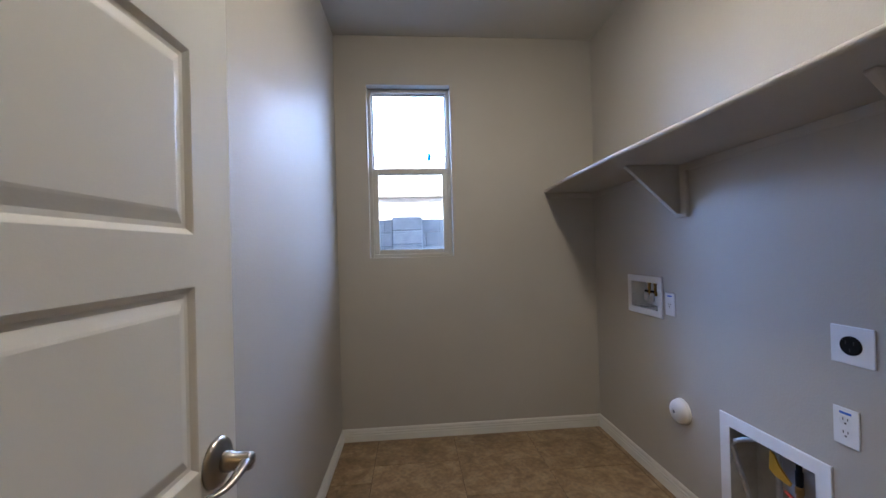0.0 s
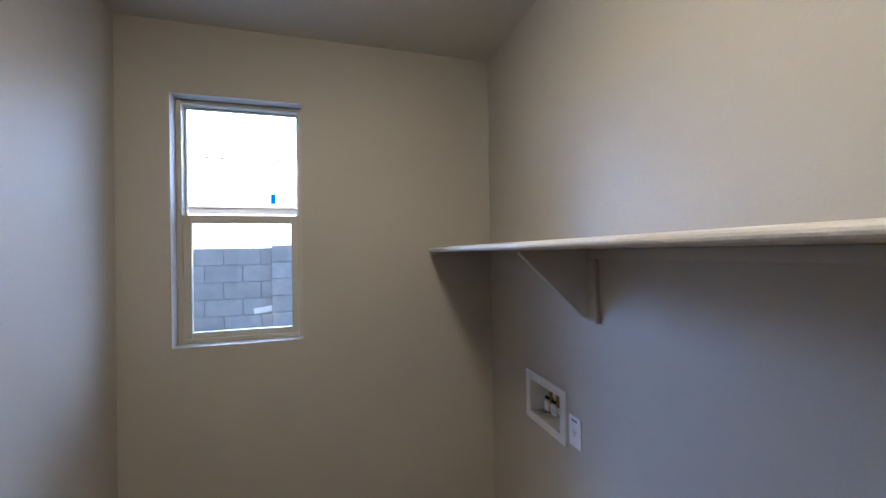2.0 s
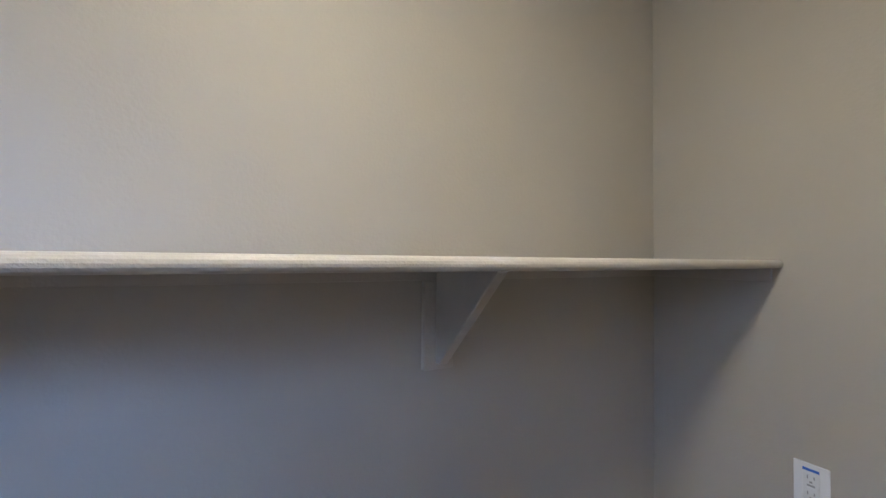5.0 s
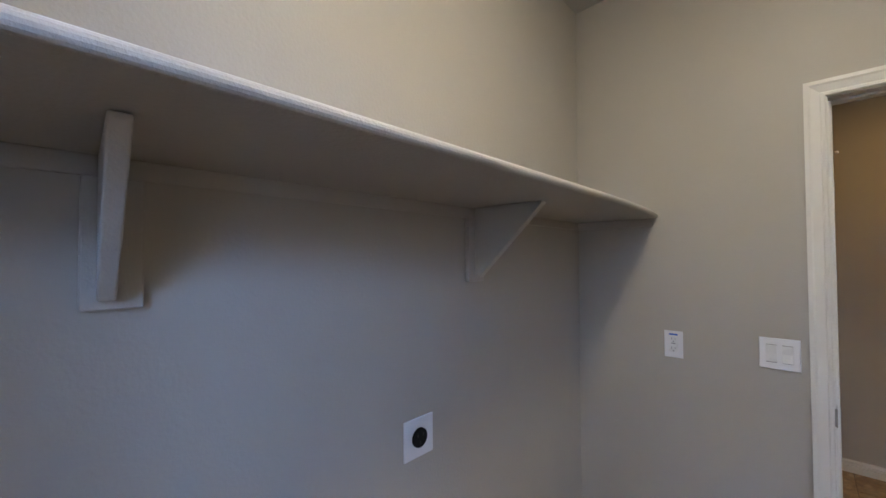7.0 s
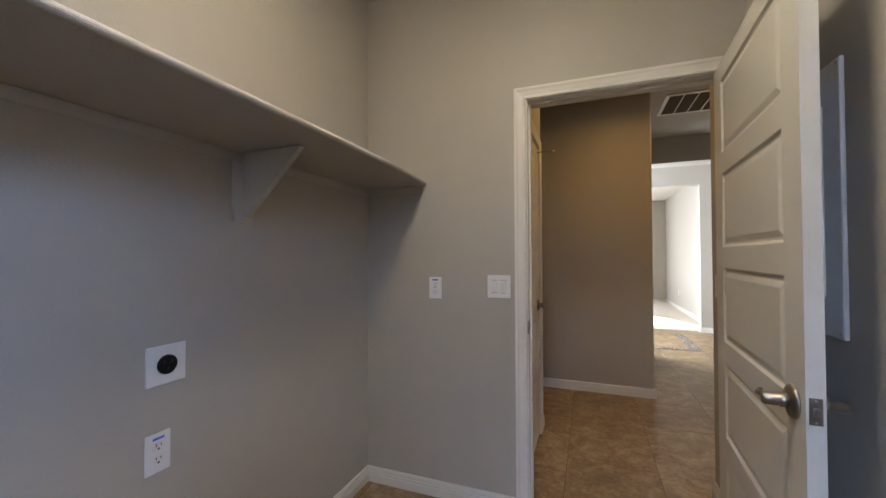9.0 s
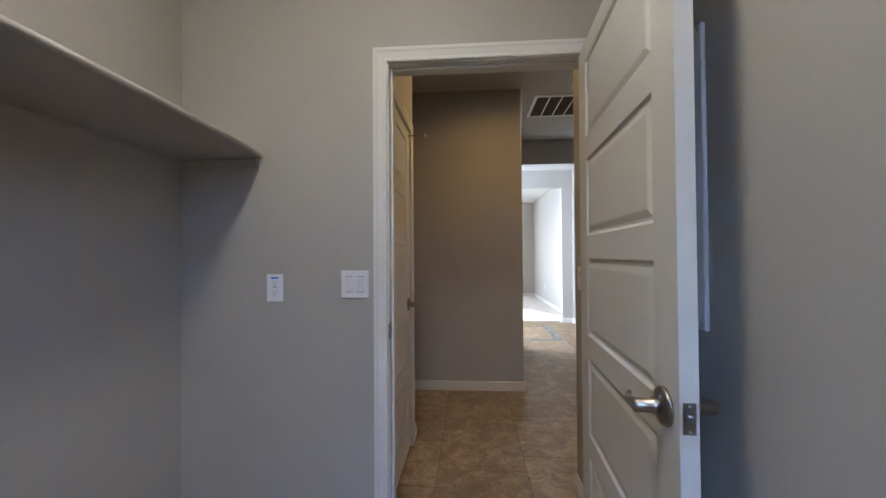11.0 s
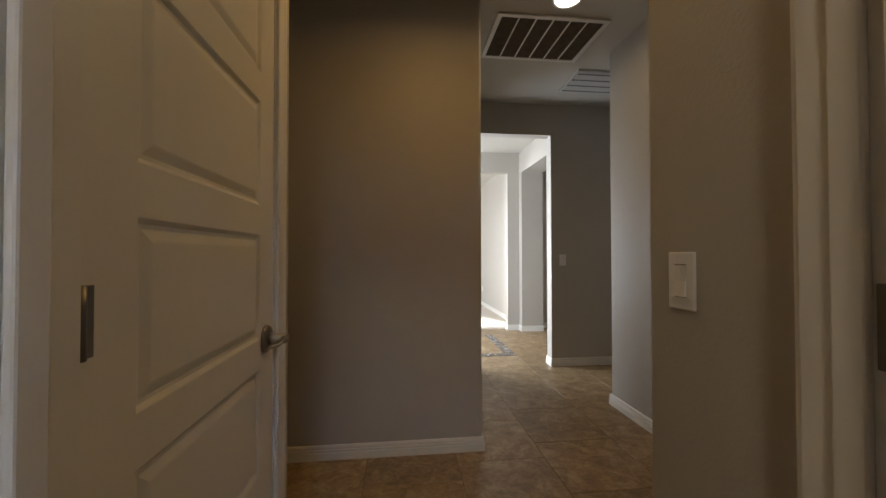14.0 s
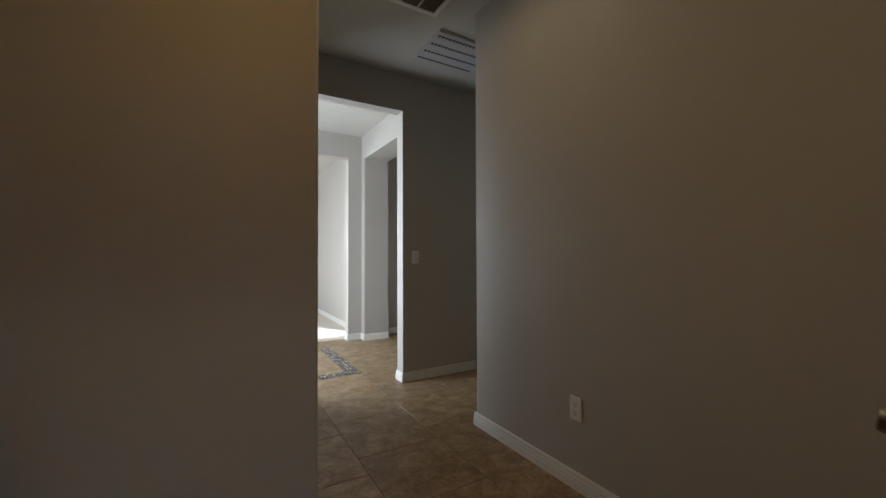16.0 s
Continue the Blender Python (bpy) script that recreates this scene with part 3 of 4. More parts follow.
tagged(part("tape_strip", soft_box(0.625, 2.8145, 1.915, 0.647, 2.8158, 1.968, 0.0004, 1), TAPE), "small strip of blue painter's tape on the pane", "tape")

# ---- the shelf ----
shelf = empty("wall_shelf", "long greige painted wall shelf on two triangular brackets", "shelf", pose(1.8, 0, 1.6525))
bm = bmesh.new()
NOSE = [(0.0, 0.0)] + [(0.0105 - 0.0105 * math.sin(math.pi * k / 8), 0.0115 - 0.0105 * math.cos(math.pi * k / 8)) for k in range(9)]
rings = []
for k in range(33):
    y = 0.001 + 2.703 * k / 32
    front = -0.368 - 0.050 * (1 - abs(y / 1.3525 - 1) ** 4)
    ring = [(-0.0005, 0.001)] + [(front + a, z) for a, z in NOSE[1:]] + [(-0.0005, 0.022)]
    rings.append([bm.verts.new((a, y, z)) for a, z in ring])
for r0, r1 in zip(rings, rings[1:]):
    for k in range(len(r0)):
        bm.faces.new((r0[k], r0[(k + 1) % len(r0)], r1[(k + 1) % len(r0)], r1[k]))
bm.faces.new(rings[0])
bm.faces.new(rings[-1][::-1])
part("board", bm, SHELFPAINT, shelf, "board with a rounded painted front edge")
for a in ((-0.005, 0.012, -0.036, -0.0005, 2.693, -0.0005), (-0.345, 0.0005, -0.036, -0.0005, 0.012, -0.0005), (-0.345, 2.693, -0.036, -0.0005, 2.7045, -0.0005)):
    part("cleat", soft_box(*a, 0.003, 2), SHELFPAINT, shelf)
for yc, yg in ((1.816, 1.824), (0.860, 0.857)):
    bm = soft_box(-0.0185, yc - 0.041, -0.254, -0.0005, yc + 0.041, -0.0365, 0.003, 2)
    bracket = part("bracket", bm, SHELFPAINT, shelf, "triangular painted bracket")
    bm = bmesh.new()
    tri = [(-0.0180, -0.001), (-0.275, -0.001), (-0.275, -0.008), (-0.036, -0.238), (-0.0180, -0.238)]
    skew = lambda x: yg - (0.05 if yg > 1.2 else 0.0) * (x + 0.018)
    lo_, hi_ = [bm.verts.new((x, skew(x) - 0.0125, z)) for x, z in tri], [bm.verts.new((x, skew(x) + 0.0125, z)) for x, z in tri]
    for i in range(5):
        bm.faces.new((lo_[i], lo_[(i + 1) % 5], hi_[(i + 1) % 5], hi_[i]))
    bm.faces.new(lo_[::-1])
    bm.faces.new(hi_)
    soft(bm, 0.006, 3)
    part("gusset", bm, SHELFPAINT, bracket)

# ---- outlets and switches: local x to the right, z up, facing -y ----


def slots(parent, x, z, mat=SLOT):
    for dx, h in ((-0.0065, 0.0045), (0.0065, 0.0037)):
        bm = bmesh.new()
        box(bm, x + dx - 0.0012, -0.0074, z + 0.004 - h, x + dx + 0.0012, -0.0066, z + 0.004 + h)
        part("slot", bm, mat, parent)
    bm = bmesh.new()
    box(bm, x - 0.0028, -0.0074, z - 0.0105, x + 0.0028, -0.0066, z - 0.0055)
    part("ground_hole", bm, mat, parent)


def disc(bm, x, z, r, y0, y1, sides=24, cut=1.0):
    """A round or flat-topped face plate standing from y0 to y1."""
    ring = [(x + r * math.cos(2 * math.pi * i / sides), z + max(-cut * r, min(cut * r, r * math.sin(2 * math.pi * i / sides)))) for i in range(sides)]
    lo_, hi_ = [bm.verts.new((a, y0, b)) for a, b in ring], [bm.verts.new((a, y1, b)) for a, b in ring]
    for i in range(sides):
        bm.faces.new((lo_[i], lo_[(i + 1) % sides], hi_[(i + 1) % sides], hi_[i]))
    bm.faces.new(lo_)
    bm.faces.new(hi_[::-1])


def screw(parent, x, z):
    bm = bmesh.new()
    disc(bm, x, z, 0.0032, -0.0058, -0.0066, 12)
    part("screw", bm, PLASTIC, parent, "small painted screw")


def outlet(label, m, kind="duplex", tape=True, w=0.071, h=0.115):
    root = empty("wall_outlet", label, "outlet", m, "wall outlets")
    part("cover_plate", soft_box(-w / 2, -0.006, -h / 2, w / 2, -0.0003, h / 2, 0.0028, 3), PLASTIC, root)
    if kind == "duplex":
        for z in (0.0195, -0.0195):
            bm = bmesh.new()
            disc(bm, 0, z, 0.0172, -0.0055, -0.0068, 28, 0.82)
            face = part("receptacle", bm, PLASTIC2, root)
            slots(face, 0, z)
        screw(root, 0, 0)
    elif kind == "single":
        bm = bmesh.new()
        disc(bm, 0, -0.004, 0.0185, -0.0055, -0.0068, 28)
        face = part("receptacle", bm, PLASTIC2, root)
        slots(face, 0, -0.004)
        screw(root, 0, 0.040)
        screw(root, 0, -0.046)
    else:
        part("receptacle", soft_box(-0.0165, -0.0070, -0.0335, 0.0165, -0.0055, 0.0335, 0.0008, 1), PLASTIC2, root)
        slots(root, 0, 0.020, SLOTGREY)
        slots(root, 0, -0.020, SLOTGREY)
        for z in (0.0035, -0.0035):
            part("test_button", soft_box(-0.008, -0.0078, z - 0.0025, 0.008, -0.0066, z + 0.0025, 0.0005, 1), SLOTGREY if z > 0 else PLASTIC, root)
        screw(root, 0, 0.048)
        screw(root, 0, -0.048)
    if tape:
        part("tape_strip", soft_box(-0.0165, -0.0068, h / 2 - 0.019, 0.0165, -0.0060, h / 2 - 0.012, 0.0003, 1), BLUE, root, "strip of blue tape")
    return root


def rocker(label, m, count=1, on=(0,)):
    w = 0.071 + 0.046 * (count - 1)
    root = empty("light_switch", label, "light switch", m, "light switches")
    part("cover_plate", soft_box(-w / 2, -0.0065, -0.0575, w / 2, -0.0003, 0.0575, 0.003, 3), PLASTIC, root)
    for k in range(count):
        x = (k - (count - 1) / 2) * 0.046
        part("rocker_frame", soft_box(x - 0.0165, -0.0072, -0.0335, x + 0.0165, -0.0060, 0.0335, 0.0006, 1), PLASTIC2, root)
        bm = bmesh.new()
        top, low = (0.0005, 0.0055) if k in on else (0.0045, 0.0010)
        v = [bm.verts.new(p) for p in ((x - 0.0145, -0.0070, -0.031), (x + 0.0145, -0.0070, -0.031), (x + 0.0145, -0.0070, 0.031), (x - 0.0145, -0.0070, 0.031),
                                       (x - 0.0145, -0.0074 - low, -0.031), (x + 0.0145, -0.0074 - low, -0.031), (x + 0.0145, -0.0072, 0.000), (x - 0.0145, -0.0072, 0.000),
                                       (x + 0.0145, -0.0074 - top, 0.031), (x - 0.0145, -0.0074 - top, 0.031))]
        for f in ((0, 1, 5, 4), (4, 5, 6, 7), (7, 6, 8, 9), (9, 8, 2, 3), (1, 2, 8, 6, 5), (0, 4, 7, 9, 3)):
            bm.faces.new([v[i] for i in f])
        part("rocker", bm, PLASTIC2, root)
        # Dark strips drawn as the shadow lines at the rocker's ends.
        for z in (0.0322, -0.0322):
            part("rocker_shadow_line", soft_box(x - 0.0150, -0.0080, z - 0.0008, x + 0.0150, -0.0071, z + 0.0008, 0.0002, 1), SLOT, root)
        for z in (0.048, -0.048):
            screw(root, x, z)
    return root


EAST, SOUTH, WEST = -90, 180, 90
outlet("white single outlet with blue tape beside the washer box", pose(1.8, 1.926, 0.965, 0, 0, EAST), "single")
outlet("white duplex outlet with blue tape below the dryer plug", pose(1.8, 1.144, 0.700, 0, 0, EAST), "duplex")
outlet("white GFCI outlet with blue tape on the greige wall", pose(1.379, 0, 1.102, 0, 0, SOUTH), "gfci")
rocker("white double rocker switch beside the door casing", pose(1.034, 0, 1.117, 0, 0, SOUTH), 2, (1,))
rocker("white single rocker switch on the hall wall", pose(0, -0.3965, 1.113, 0, 0, WEST), 1, (0,))
rocker("small white rocker switch beside the far opening", pose(-1.137, -3.536, 1.108, 0, 0, SOUTH), 1, (0,))
outlet("white duplex outlet low on the hall wall", pose(-1.075, -1.689, 0.385, 0, 0, WEST), "duplex", False)
outlet("white outlet low on the sunny room wall", pose(-1.34, -8.35, 0.39, 0, 0, WEST), "duplex", False)

# the dryer's round power outlet
dryer = empty("dryer_outlet", "square white plate with a round black dryer outlet", "outlet", pose(1.8, 1.122, 0.952, 0, 0, EAST))
part("cover_plate", soft_box(-0.058, -0.006, -0.058, 0.058, -0.0003, 0.058, 0.0028, 3), PLASTIC, dryer)
bm = bmesh.new()
lathe(bm, [(0.0285, -0.005), (0.0285, -0.011), (0.0265, -0.0125)], "y", 32, (0, 0, 0))
sock = part("socket", bm, BLACK, dryer, "black round socket", smooth=False)
for a in (40, 140, 270):
    c, s = 0.014 * math.cos(radians(a)), 0.014 * math.sin(radians(a))
    bm = bmesh.new()
    box(bm, c - 0.0015, -0.0129, s - 0.005, c + 0.0015, -0.0123, s + 0.005)
    part("slot", bm, SLOT, sock)

# ---- washer box ----


def recessed_box(name, label, m, w, h, rim, depth, lining):
    root = empty(name, label, "utility box", m)
    bm = bmesh.new()
    nested(bm, -w / 2, w / 2, -h / 2, h / 2, 0.0, -1, [(0.0, -0.0003), (0.0, -0.006), (0.002, -0.008), (rim - 0.002, -0.008), (rim, -0.006)])
    bm.faces.ensure_lookup_table()
    bm.faces.remove(bm.faces[-1])
    part("flange", bm, PLASTIC, root, "white plastic flange")
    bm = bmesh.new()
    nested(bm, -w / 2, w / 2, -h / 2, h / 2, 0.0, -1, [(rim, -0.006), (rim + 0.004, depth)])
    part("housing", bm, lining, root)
    return root


wb = recessed_box("washer_box", "white recessed washer box with brass valves", pose(1.8, 2.141, 0.989, 0, 0, EAST), 0.312, 0.218, 0.036, 0.085, PLASTIC2)
for x in (-0.012, 0.040):
    bm = bmesh.new()
    lathe(bm, [(0.010, 0.073), (0.010, 0.060), (0.0075, 0.058), (0.0075, 0.020), (0.011, 0.018), (0.011, -0.002), (0.010, -0.004)], "z", 16, (x, 0.035, 0.0))
    valve = part("valve", bm, BRASS, wb, "brass valve", smooth=False)
    bm = soft_box(x - 0.015, 0.010, -0.034, x + 0.015, 0.022, 0.012, 0.004, 2)
    part("valve_tag", bm, PLASTIC2, valve, "white hanging tag")
    bm = soft_box(x - 0.013, 0.012, 0.016, x + 0.013, 0.022, 0.027, 0.003, 2)
    part("valve_handle", bm, BLACK, valve, "small dark handle")
bm = bmesh.new()
lathe(bm, [(0.030, -0.066), (0.030, -0.062), (0.024, -0.060), (0.022, -0.066)], "z", 24, (-0.06, 0.045, 0.0))
part("drain_ring", bm, PLASTIC2, wb)

# ---- round vent cap ----
cap = empty("vent_cap", "round white plastic cap on the wall", "vent cap", pose(1.8, 1.862, 0.450, 0, 0, EAST))
bm = bmesh.new()
lathe(bm, [(0.061, -0.0003), (0.061, -0.005), (0.057, -0.008), (0.057, -0.018), (0.055, -0.026), (0.048, -0.035), (0.035, -0.042), (0.018, -0.046), (0.0075, -0.0465), (0.0065, -0.040)], "y", 40)
part("dome", bm, PLASTIC, cap, smooth=True)
bm = bmesh.new()
disc(bm, 0, 0, 0.0068, -0.0400, -0.0470, 16)
part("hole", bm, SLOT, cap, "dark screw hole")

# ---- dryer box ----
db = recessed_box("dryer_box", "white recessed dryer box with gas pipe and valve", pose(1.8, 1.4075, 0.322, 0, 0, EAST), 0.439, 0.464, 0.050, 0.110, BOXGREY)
bm = bmesh.new()
tube(bm, [(-0.045, 0.060, 0.186), (-0.080, 0.036, 0.170), (-0.128, 0.008, 0.148), (-0.148, -0.001, 0.134), (-0.156, -0.003, 0.112), (-0.146, 0.004, 0.050), (-0.120, 0.022, -0.060), (-0.100, 0.040, -0.17)], 0.0098, 16)
part("pipe", bm, STEEL, db, "bent galvanised pipe", smooth=True)
bm = bmesh.new()
tube(bm, [(-0.024, 0.062, 0.176), (-0.024, 0.062, -0.175)], 0.010, 14)
part("riser_pipe", bm, STEEL, db, smooth=True)
bm = bmesh.new()
prof = [(-0.044, 0.146), (-0.026, 0.140), (-0.008, 0.102), (0.040, 0.066), (0.034, 0.052), (-0.020, 0.058), (-0.048, 0.072)]
lo_, hi_ = [bm.verts.new((x, 0.044, z)) for x, z in prof], [bm.verts.new((x, 0.052, z)) for x, z in prof]
for i in range(len(prof)):
    bm.faces.new((lo_[i], lo_[(i + 1) % len(prof)], hi_[(i + 1) % len(prof)], hi_[i]))
bm.faces.new(lo_[::-1])
bm.faces.new(hi_)
soft(bm, 0.002, 1)
part("gas_tag", bm, YELLOW, db, "yellow gas tag")
bm = bmesh.new()
lathe(bm, [(0.009, 0.175), (0.009, 0.120), (0.012, 0.118), (0.012, 0.070), (0.010, 0.066)], "z", 18, (0.056, 0.060, 0))
part("coupling", bm, BLACK, db, "black pipe coupling")
bm = bmesh.new()
lathe(bm, [(0.011, 0.066), (0.014, 0.060), (0.014, 0.040), (0.011, 0.036), (0.011, -0.17)], "z", 18, (0.056, 0.060, 0))
part("gas_valve", bm, BRASS, db, "brass gas valve")
bm = bmesh.new()
tube(bm, [(0.030, 0.030, 0.036), (0.052, 0.026, 0.032), (0.075, 0.028, 0.022), (0.105, 0.032, 0.006)], [0.006, 0.008, 0.009, 0.006], 12, 0.6)
part("valve_handle", bm, RED, db, "red valve handle", smooth=True)

# ---- electrical panel behind the door ----
ep = empty("electrical_panel", "white enamelled flat panel cover with screws", "electrical panel", pose(0.0, 0.455, 1.418, 0, 0, WEST))
bm = soft_box(-0.185, -0.012, -0.363, 0.185, -0.0003, 0.363, 0.004, 3)
part("cover", bm, PLASTIC, ep)
for x in (-0.172, 0.172):
    for z in (-0.35, 0.35):
        bm = bmesh.new()
        disc(bm, x, z, 0.005, -0.0118, -0.0135, 14)
        part("screw", bm, STEEL, ep)
bm = soft_box(-0.11, -0.016, -0.26, 0.11, -0.0118, 0.26, 0.003, 2)
part("panel_door", bm, PLASTIC, ep)

# ---- lamps ----


def downlight(label, x, y):
    root = empty("recessed_light", label, "ceiling light", pose(x, y, H), "recessed lights")
    bm = bmesh.new()
    lathe(bm, [(0.094, -0.0003), (0.092, -0.005), (0.078, -0.006), (0.074, -0.0005)], "z", 40)
    part("trim_ring", bm, GRILLE, root)
    bm = bmesh.new()
    lathe(bm, [(0.073, -0.0022), (0.070, -0.0048), (0.030, -0.0060)], "z", 36)
    part("lens", bm, BULB, root, "lit lens")
    return root


downlight("round recessed ceiling light, lit warm white", -0.465, -1.92)
downlight("round recessed ceiling light, lit warm white", 0.32, -1.06)
dome = empty("dome_light", "round flush ceiling light with white glass dome", "ceiling light", pose(0.86, 1.20, H))
bm = bmesh.new()
lathe(bm, [(0.155, -0.0003), (0.155, -0.018), (0.145, -0.022)], "z", 40)
part("base_ring", bm, NICKEL, dome)
bm = bmesh.new()
lathe(bm, [(0.142, -0.022), (0.136, -0.040), (0.115, -0.058), (0.075, -0.070), (0.02, -0.074)], "z", 40)
part("glass_shade", bm, DOME, dome, "lit white glass", smooth=True)

# ---- return-air grille and supply register ----
gr = empty("return_grille", "white steel return-air grille with dark filter bays", "air grille", pose(-0.461, -2.366, H))
bm = bmesh.new()
gx, gy = 0.388, 0.280
for a in ((-gx, -gy, -gx + 0.032, gy), (gx - 0.032, -gy, gx, gy), (-gx + 0.032, -gy, gx - 0.032, -gy + 0.032), (-gx + 0.032, gy - 0.032, gx - 0.032, gy)):
    box(bm, a[0], a[1], -0.014, a[2], a[3], -0.0003)
soft(bm, 0.003, 2)
part("grille_frame", bm, GRILLE, gr)
inner = 2 * (gx - 0.032)
for k in range(1, 6):
    x = -gx + 0.032 + inner * k / 6
    part("divider_bar", soft_box(x - 0.006, -gy + 0.030, -0.012, x + 0.006, gy - 0.030, -0.001, 0.002, 1), GRILLE, gr)
me = None
rows = 26
for k in range(rows):
    y = -gy + 0.034 + (2 * gy - 0.068) * (k + 0.5) / rows
    if me is None:
        bm = bmesh.new()
        v = [bm.verts.new(p) for p in ((-gx + 0.03, -0.008, -0.010), (gx - 0.03, -0.008, -0.010), (gx - 0.03, 0.006, -0.002), (-gx + 0.03, 0.006, -0.002),
                                       (-gx + 0.03, -0.007, -0.0112), (gx - 0.03, -0.007, -0.0112), (gx - 0.03, 0.007, -0.0032), (-gx + 0.03, 0.007, -0.0032))]
        for f in ((0, 1, 2, 3), (7, 6, 5, 4), (0, 4, 5, 1), (2, 6, 7, 3), (1, 5, 6, 2), (0, 3, 7, 4)):
            bm.faces.new([v[i] for i in f])
        me = mesh_of("louvre", bm, FILTER)
    ob = new("louvre", me)
    ob.parent = gr
    ob.location = (0, y, 0)
bm = bmesh.new()
box(bm, -gx + 0.03, -gy + 0.03, -0.0016, gx - 0.03, gy - 0.03, -0.0004)
part("backing", bm, SLOT, gr)

reg = empty("supply_register", "flat white ceiling register with rows of round holes", "air register", pose(-1.22, -2.975, H))
rx, ry = 0.27, 0.215
part("face_plate", soft_box(-rx, -ry, -0.020, rx, ry, -0.0003, 0.004, 2), REGISTER, reg)
for y in (-0.165, -0.055, 0.055, 0.165):
    bm = bmesh.new()
    for i in range(17):
        x = -0.24 + 0.030 * i
        ring = [bm.verts.new((x + 0.0125 * math.cos(a * math.pi / 5), y + 0.0150 * math.sin(a * math.pi / 5), -0.0206)) for a in range(10)]
        bm.faces.new(ring)
    part("hole_row", bm, SLOT, reg, "row of dark air holes")

# ---- outdoors ----
# Box added out of view, blocking sun that would reach the garden wall.
bm = bmesh.new()
box(bm, 2.72, -1.0, -0.26, 9.0, 2.865, 4.45)
tagged(part("sun_block_wing", bm, STUCCO), "unseen stucco box added to block sun from the garden wall", "wall", kind="structure")
bm = bmesh.new()
box(bm, -160, 110, -2, 160, 110.5, 90)
tagged(part("backdrop", bm, HAZE), "bright hazy sky beyond the houses", "sky", kind="structure")
bm = bmesh.new()
bmesh.ops.create_grid(bm, x_segments=8, y_segments=8, size=300)
bmesh.ops.translate(bm, verts=bm.verts, vec=(0, 0, -0.26))
tagged(part("ground", bm, DIRT), "dry tan gravel ground", "ground", kind="structure")

fence = empty("block_wall", "grey concrete block garden wall in shade", "garden wall", pose(0, 5.7, -0.26), kind="structure")
bm = bmesh.new()
box(bm, -5.0, 0.012, 0.0, 6.0, 0.14, 1.99)
part("mortar_core", bm, material("grey_mortar", (0.17, 0.18, 0.20), 0.95, vary=0.1, scale=20), fence)
bm = bmesh.new()
box(bm, -0.1995, 0.0, 0.0, 0.1995, 0.152, 0.195)
soft(bm, 0.004, 1)
block = mesh_of("block", bm, BLOCK)
for r in range(10):
    for k in range(-6, 9):
        x = 0.10 + 0.405 * k + (0.2 if r % 2 else 0.0)
        ob = new("block", block)
        ob.parent = fence
        ob.location = (x, 0, 0.2 * r + 0.004)
bm = bmesh.new()
box(bm, -0.215, -0.10, 0.0, 0.215, 0.20, 0.195)
soft(bm, 0.006, 1)
course = mesh_of("pilaster_block", bm, BLOCK)
for r in range(10):
    ob = new("pilaster_block", course)
    ob.parent = fence
    ob.location = (0.44, 0, 0.2 * r + 0.034)
bm = bmesh.new()
box(bm, 0.24, -0.085, 0.0, 0.64, 0.19, 2.02)
part("pilaster_core", bm, bpy.data.materials["grey_mortar"], fence)

# White plate stands in for a bright spot of sunlight on the blocks.
tagged(part("sun_patch_plate", soft_box(-0.12, -0.006, -0.035, 0.12, 0.0, 0.035, 0.003, 1), PLASTIC), "small white plate standing in for a spot of sunlight", "marker").matrix_world = pose(0.13, 5.698, 1.0, 0, -8, 0)

nb = empty("neighbour_house", "sunlit cream stucco house with a pale tile roof", "house", pose(0, 11.0, -0.26), kind="structure")
bm = bmesh.new()
box(bm, -9, 0, 0, 9, 7, 3.05)
part("wall", bm, STUCCO, nb)
part("fascia", soft_box(-9.5, -0.26, 3.06, 9.5, -0.20, 3.24, 0.01, 1), FASCIA, nb)
bm = bmesh.new()
box(bm, -9.5, -0.20, 3.07, 9.5, 0.0, 3.10)
part("eave_soffit", bm, FASCIA, nb)
bm = bmesh.new()
v = [bm.verts.new(p) for p in ((-9.5, -0.26, 3.20), (9.5, -0.26, 3.20), (9.5, 3.6, 5.11), (-9.5, 3.6, 5.11), (9.5, 7.8, 3.2), (-9.5, 7.8, 3.2))]
bm.faces.new((v[0], v[1], v[2], v[3]))
bm.faces.new((v[3], v[2], v[4], v[5]))
roof = part("roof", bm, ROOFTILE, nb, "pale tiled roof")
bm = bmesh.new()
ringn = 6
pts = [(0.11 * math.cos(math.pi * i / ringn), 0.055 * math.sin(math.pi * i / ringn)) for i in range(ringn + 1)]
a0 = [bm.verts.new((x, 0.0, z + 0.02)) for x, z in pts]
a1 = [bm.verts.new((x * 0.9, 0.46, z + 0.195)) for x, z in pts]
for i in range(ringn):
    bm.faces.new((a0[i], a0[i + 1], a1[i + 1], a1[i]))
bm.faces.new(a0)
rt = mesh_of("roof_tile", bm, ROOFTILE)
for r in range(10):
    for k in range(-9, 13):
        ob = new("roof_tile", rt)
        ob.parent = roof
        ob.location = (0.24 * k + 0.1, -0.30 + 0.40 * r, 3.185 + 0.198 * r)
for k in range(-7, 10):
    part("ridge_gap", soft_box(0.42 * k, 3.32, 5.03, 0.42 * k + 0.17, 3.38, 5.075, 0.008, 1), SLOT, roof)
part("window_trim", soft_box(-1.9, -0.03, 1.05, 0.55, 0.002, 2.2, 0.01, 1), STUCCO, nb)
part("meter_box", soft_box(-0.95, -0.12, 1.35, -0.45, 0.0, 2.25, 0.02, 2), GREENBOX, nb, "pale green meter box")

# ---- floor tiles and pebble band, last ----
PITCH, X0, Y0 = 0.505, 0.242, -1.150
MX, MY, BAND = -0.785, -3.985, 0.125
bm = bmesh.new()
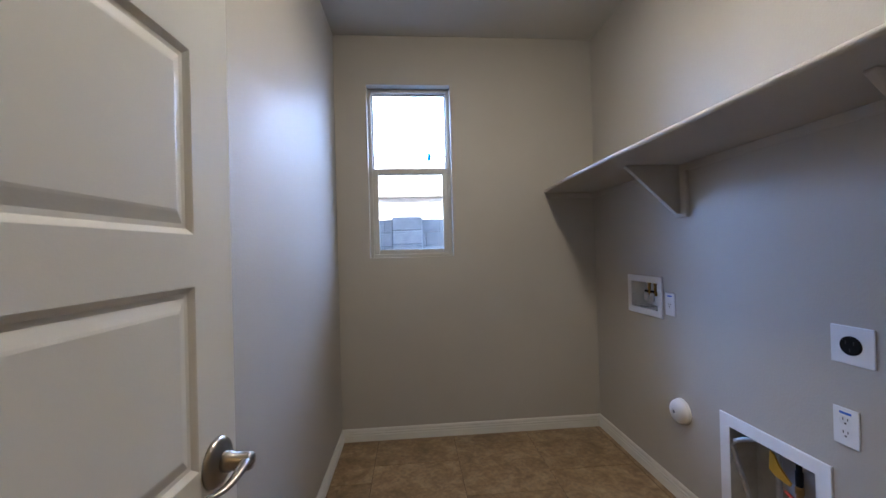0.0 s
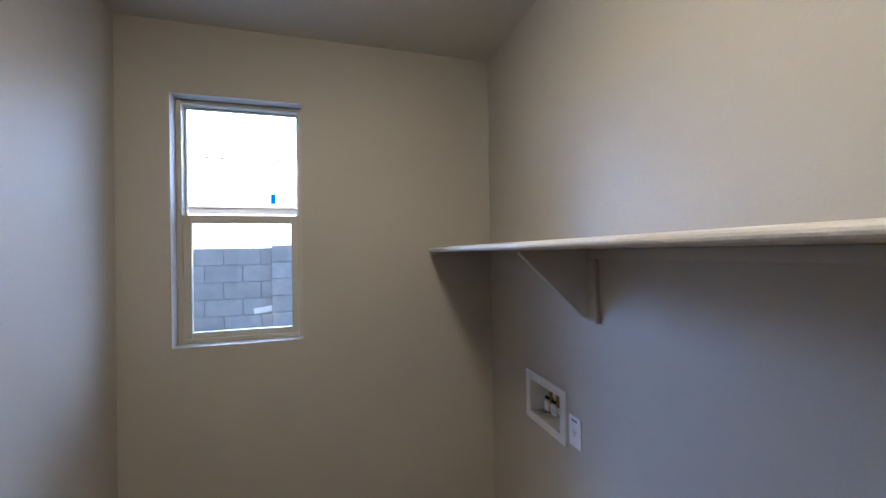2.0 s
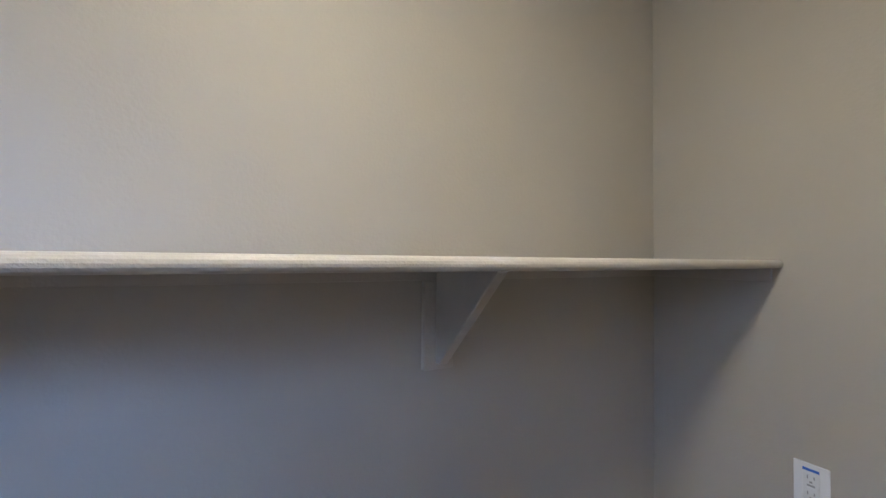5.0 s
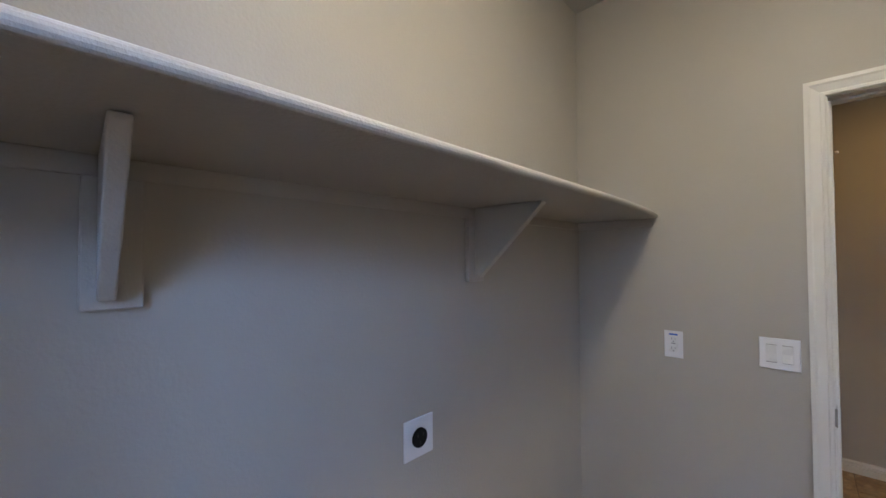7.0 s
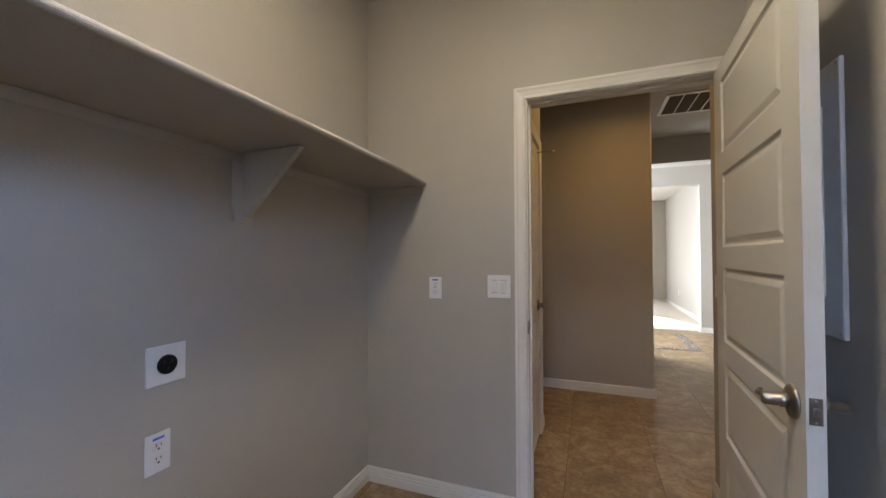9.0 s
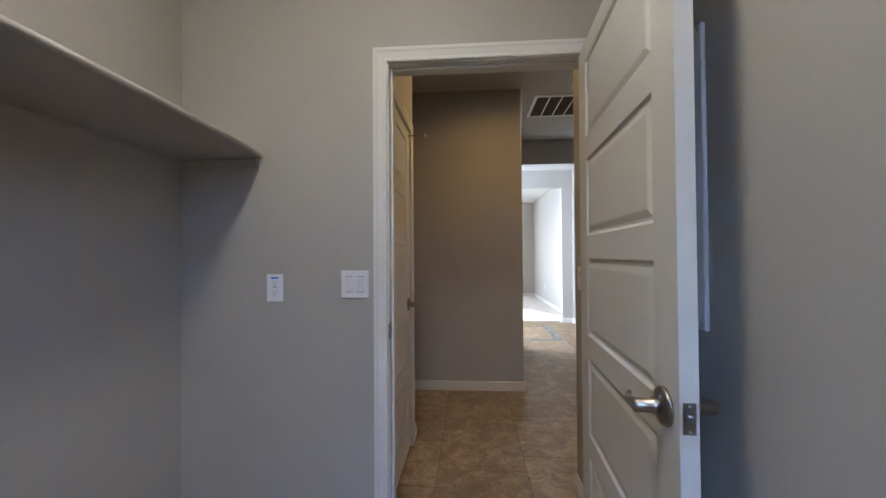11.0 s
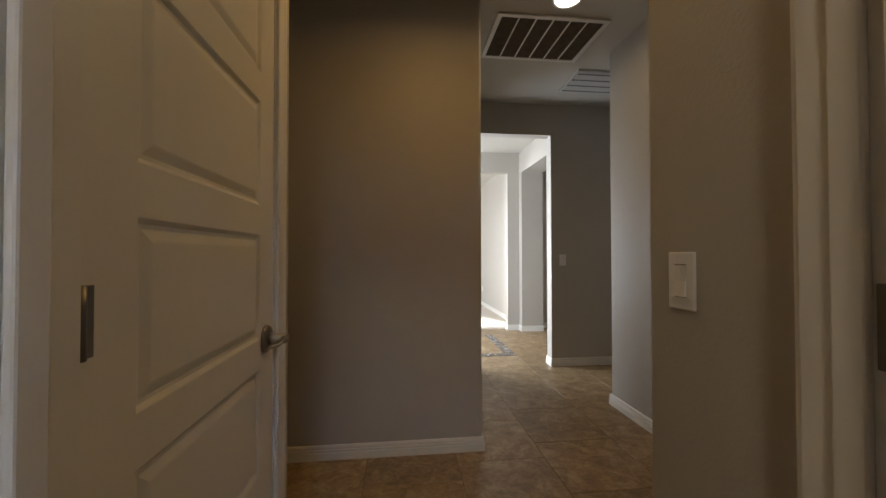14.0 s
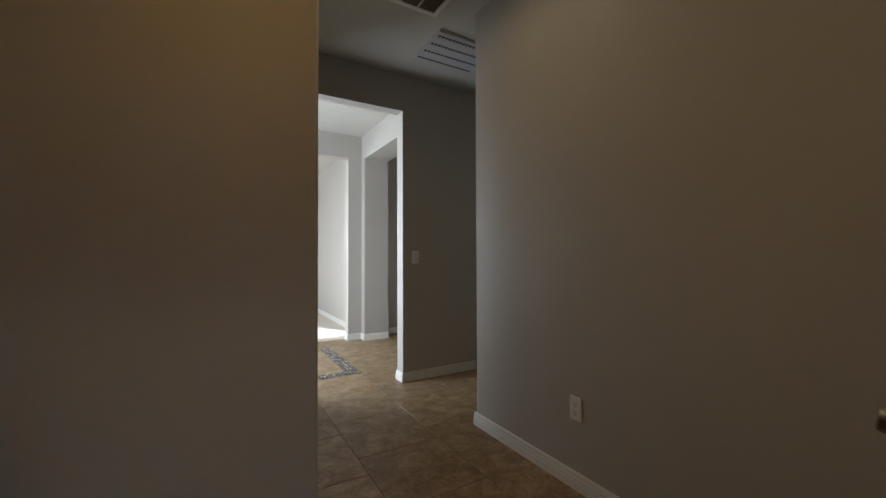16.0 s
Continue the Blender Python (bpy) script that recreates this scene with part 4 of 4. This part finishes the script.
box(bm, 0.0016, 0.0016, -0.008, PITCH - 0.0016, PITCH - 0.0016, 0.0)
soft(bm, 0.0014, 1, lambda e: mid_edge(e).z > -0.004)
tile = mesh_of("tile", bm, TILE)


def lay(xa, xb, ya, yb):
    for c in range(math.floor((xa - X0) / PITCH), math.ceil((xb - X0) / PITCH)):
        off = (c * 0.168) % PITCH
        for r in range(math.floor((ya - Y0 - off) / PITCH), math.ceil((yb - Y0 - off) / PITCH)):
            x, y = X0 + c * PITCH, Y0 + off + r * PITCH
            if x + PITCH < xa or x > xb or y + PITCH < ya or y > yb:
                continue
            key = (c, r)
            if key in LAID:
                continue
            LAID.add(key)
            ob = new("tile", tile)
            ob.parent = floor
            ob.location = (x, y, 0)


LAID = set()
lay(0.0, 1.8, 0.0, 2.705)
lay(-1.07, 0.95, -1.946, 0.0)
lay(-1.9, 0.06, -5.55, -1.946)
bm = bmesh.new()
for xa, xb, ya, yb in ((MX, MX + BAND, -5.13, MY), (MX + BAND, 0.3, MY - BAND, MY)):
    box(bm, xa, ya, -0.004, xb, yb, 0.0015)
band = tagged(part("pebble_band", bm, PEBBLE_BED, floor), "grout bed of the pebble band")
bm = bmesh.new()
rng = random.Random(4)
for xa, xb, ya, yb in ((MX, MX + BAND, -5.13, MY), (MX + BAND, 0.3, MY - BAND, MY)):
    nx, ny = int((xb - xa) / 0.031), int((yb - ya) / 0.031)
    for i in range(nx):
        for k in range(ny):
            cx, cy = xa + 0.031 * (i + 0.5) + rng.uniform(-.003, .003), ya + 0.031 * (k + 0.5) + rng.uniform(-.003, .003)
            a, b, t = rng.uniform(.012, .017), rng.uniform(.009, .012), rng.uniform(0, 3.14)
            lo_ = []
            hi_ = []
            for q in range(6):
                u, w = a * math.cos(q * math.pi / 3), b * math.sin(q * math.pi / 3)
                px, py = cx + u * math.cos(t) - w * math.sin(t), cy + u * math.sin(t) + w * math.cos(t)
                lo_.append(bm.verts.new((px, py, 0.001)))
                hi_.append(bm.verts.new((cx + (px - cx) * .6, cy + (py - cy) * .6, 0.0075)))
            for q in range(6):
                bm.faces.new((lo_[q], lo_[(q + 1) % 6], hi_[(q + 1) % 6], hi_[q]))
            bm.faces.new(hi_)
me = bpy.data.meshes.new("pebbles")
bm.to_mesh(me)
bm.free()
me.materials.append(STONE)
peb = new("pebbles", me)
peb.parent = floor
tagged(peb, "band of small grey and tan river pebbles set in the floor", kind="stuff")
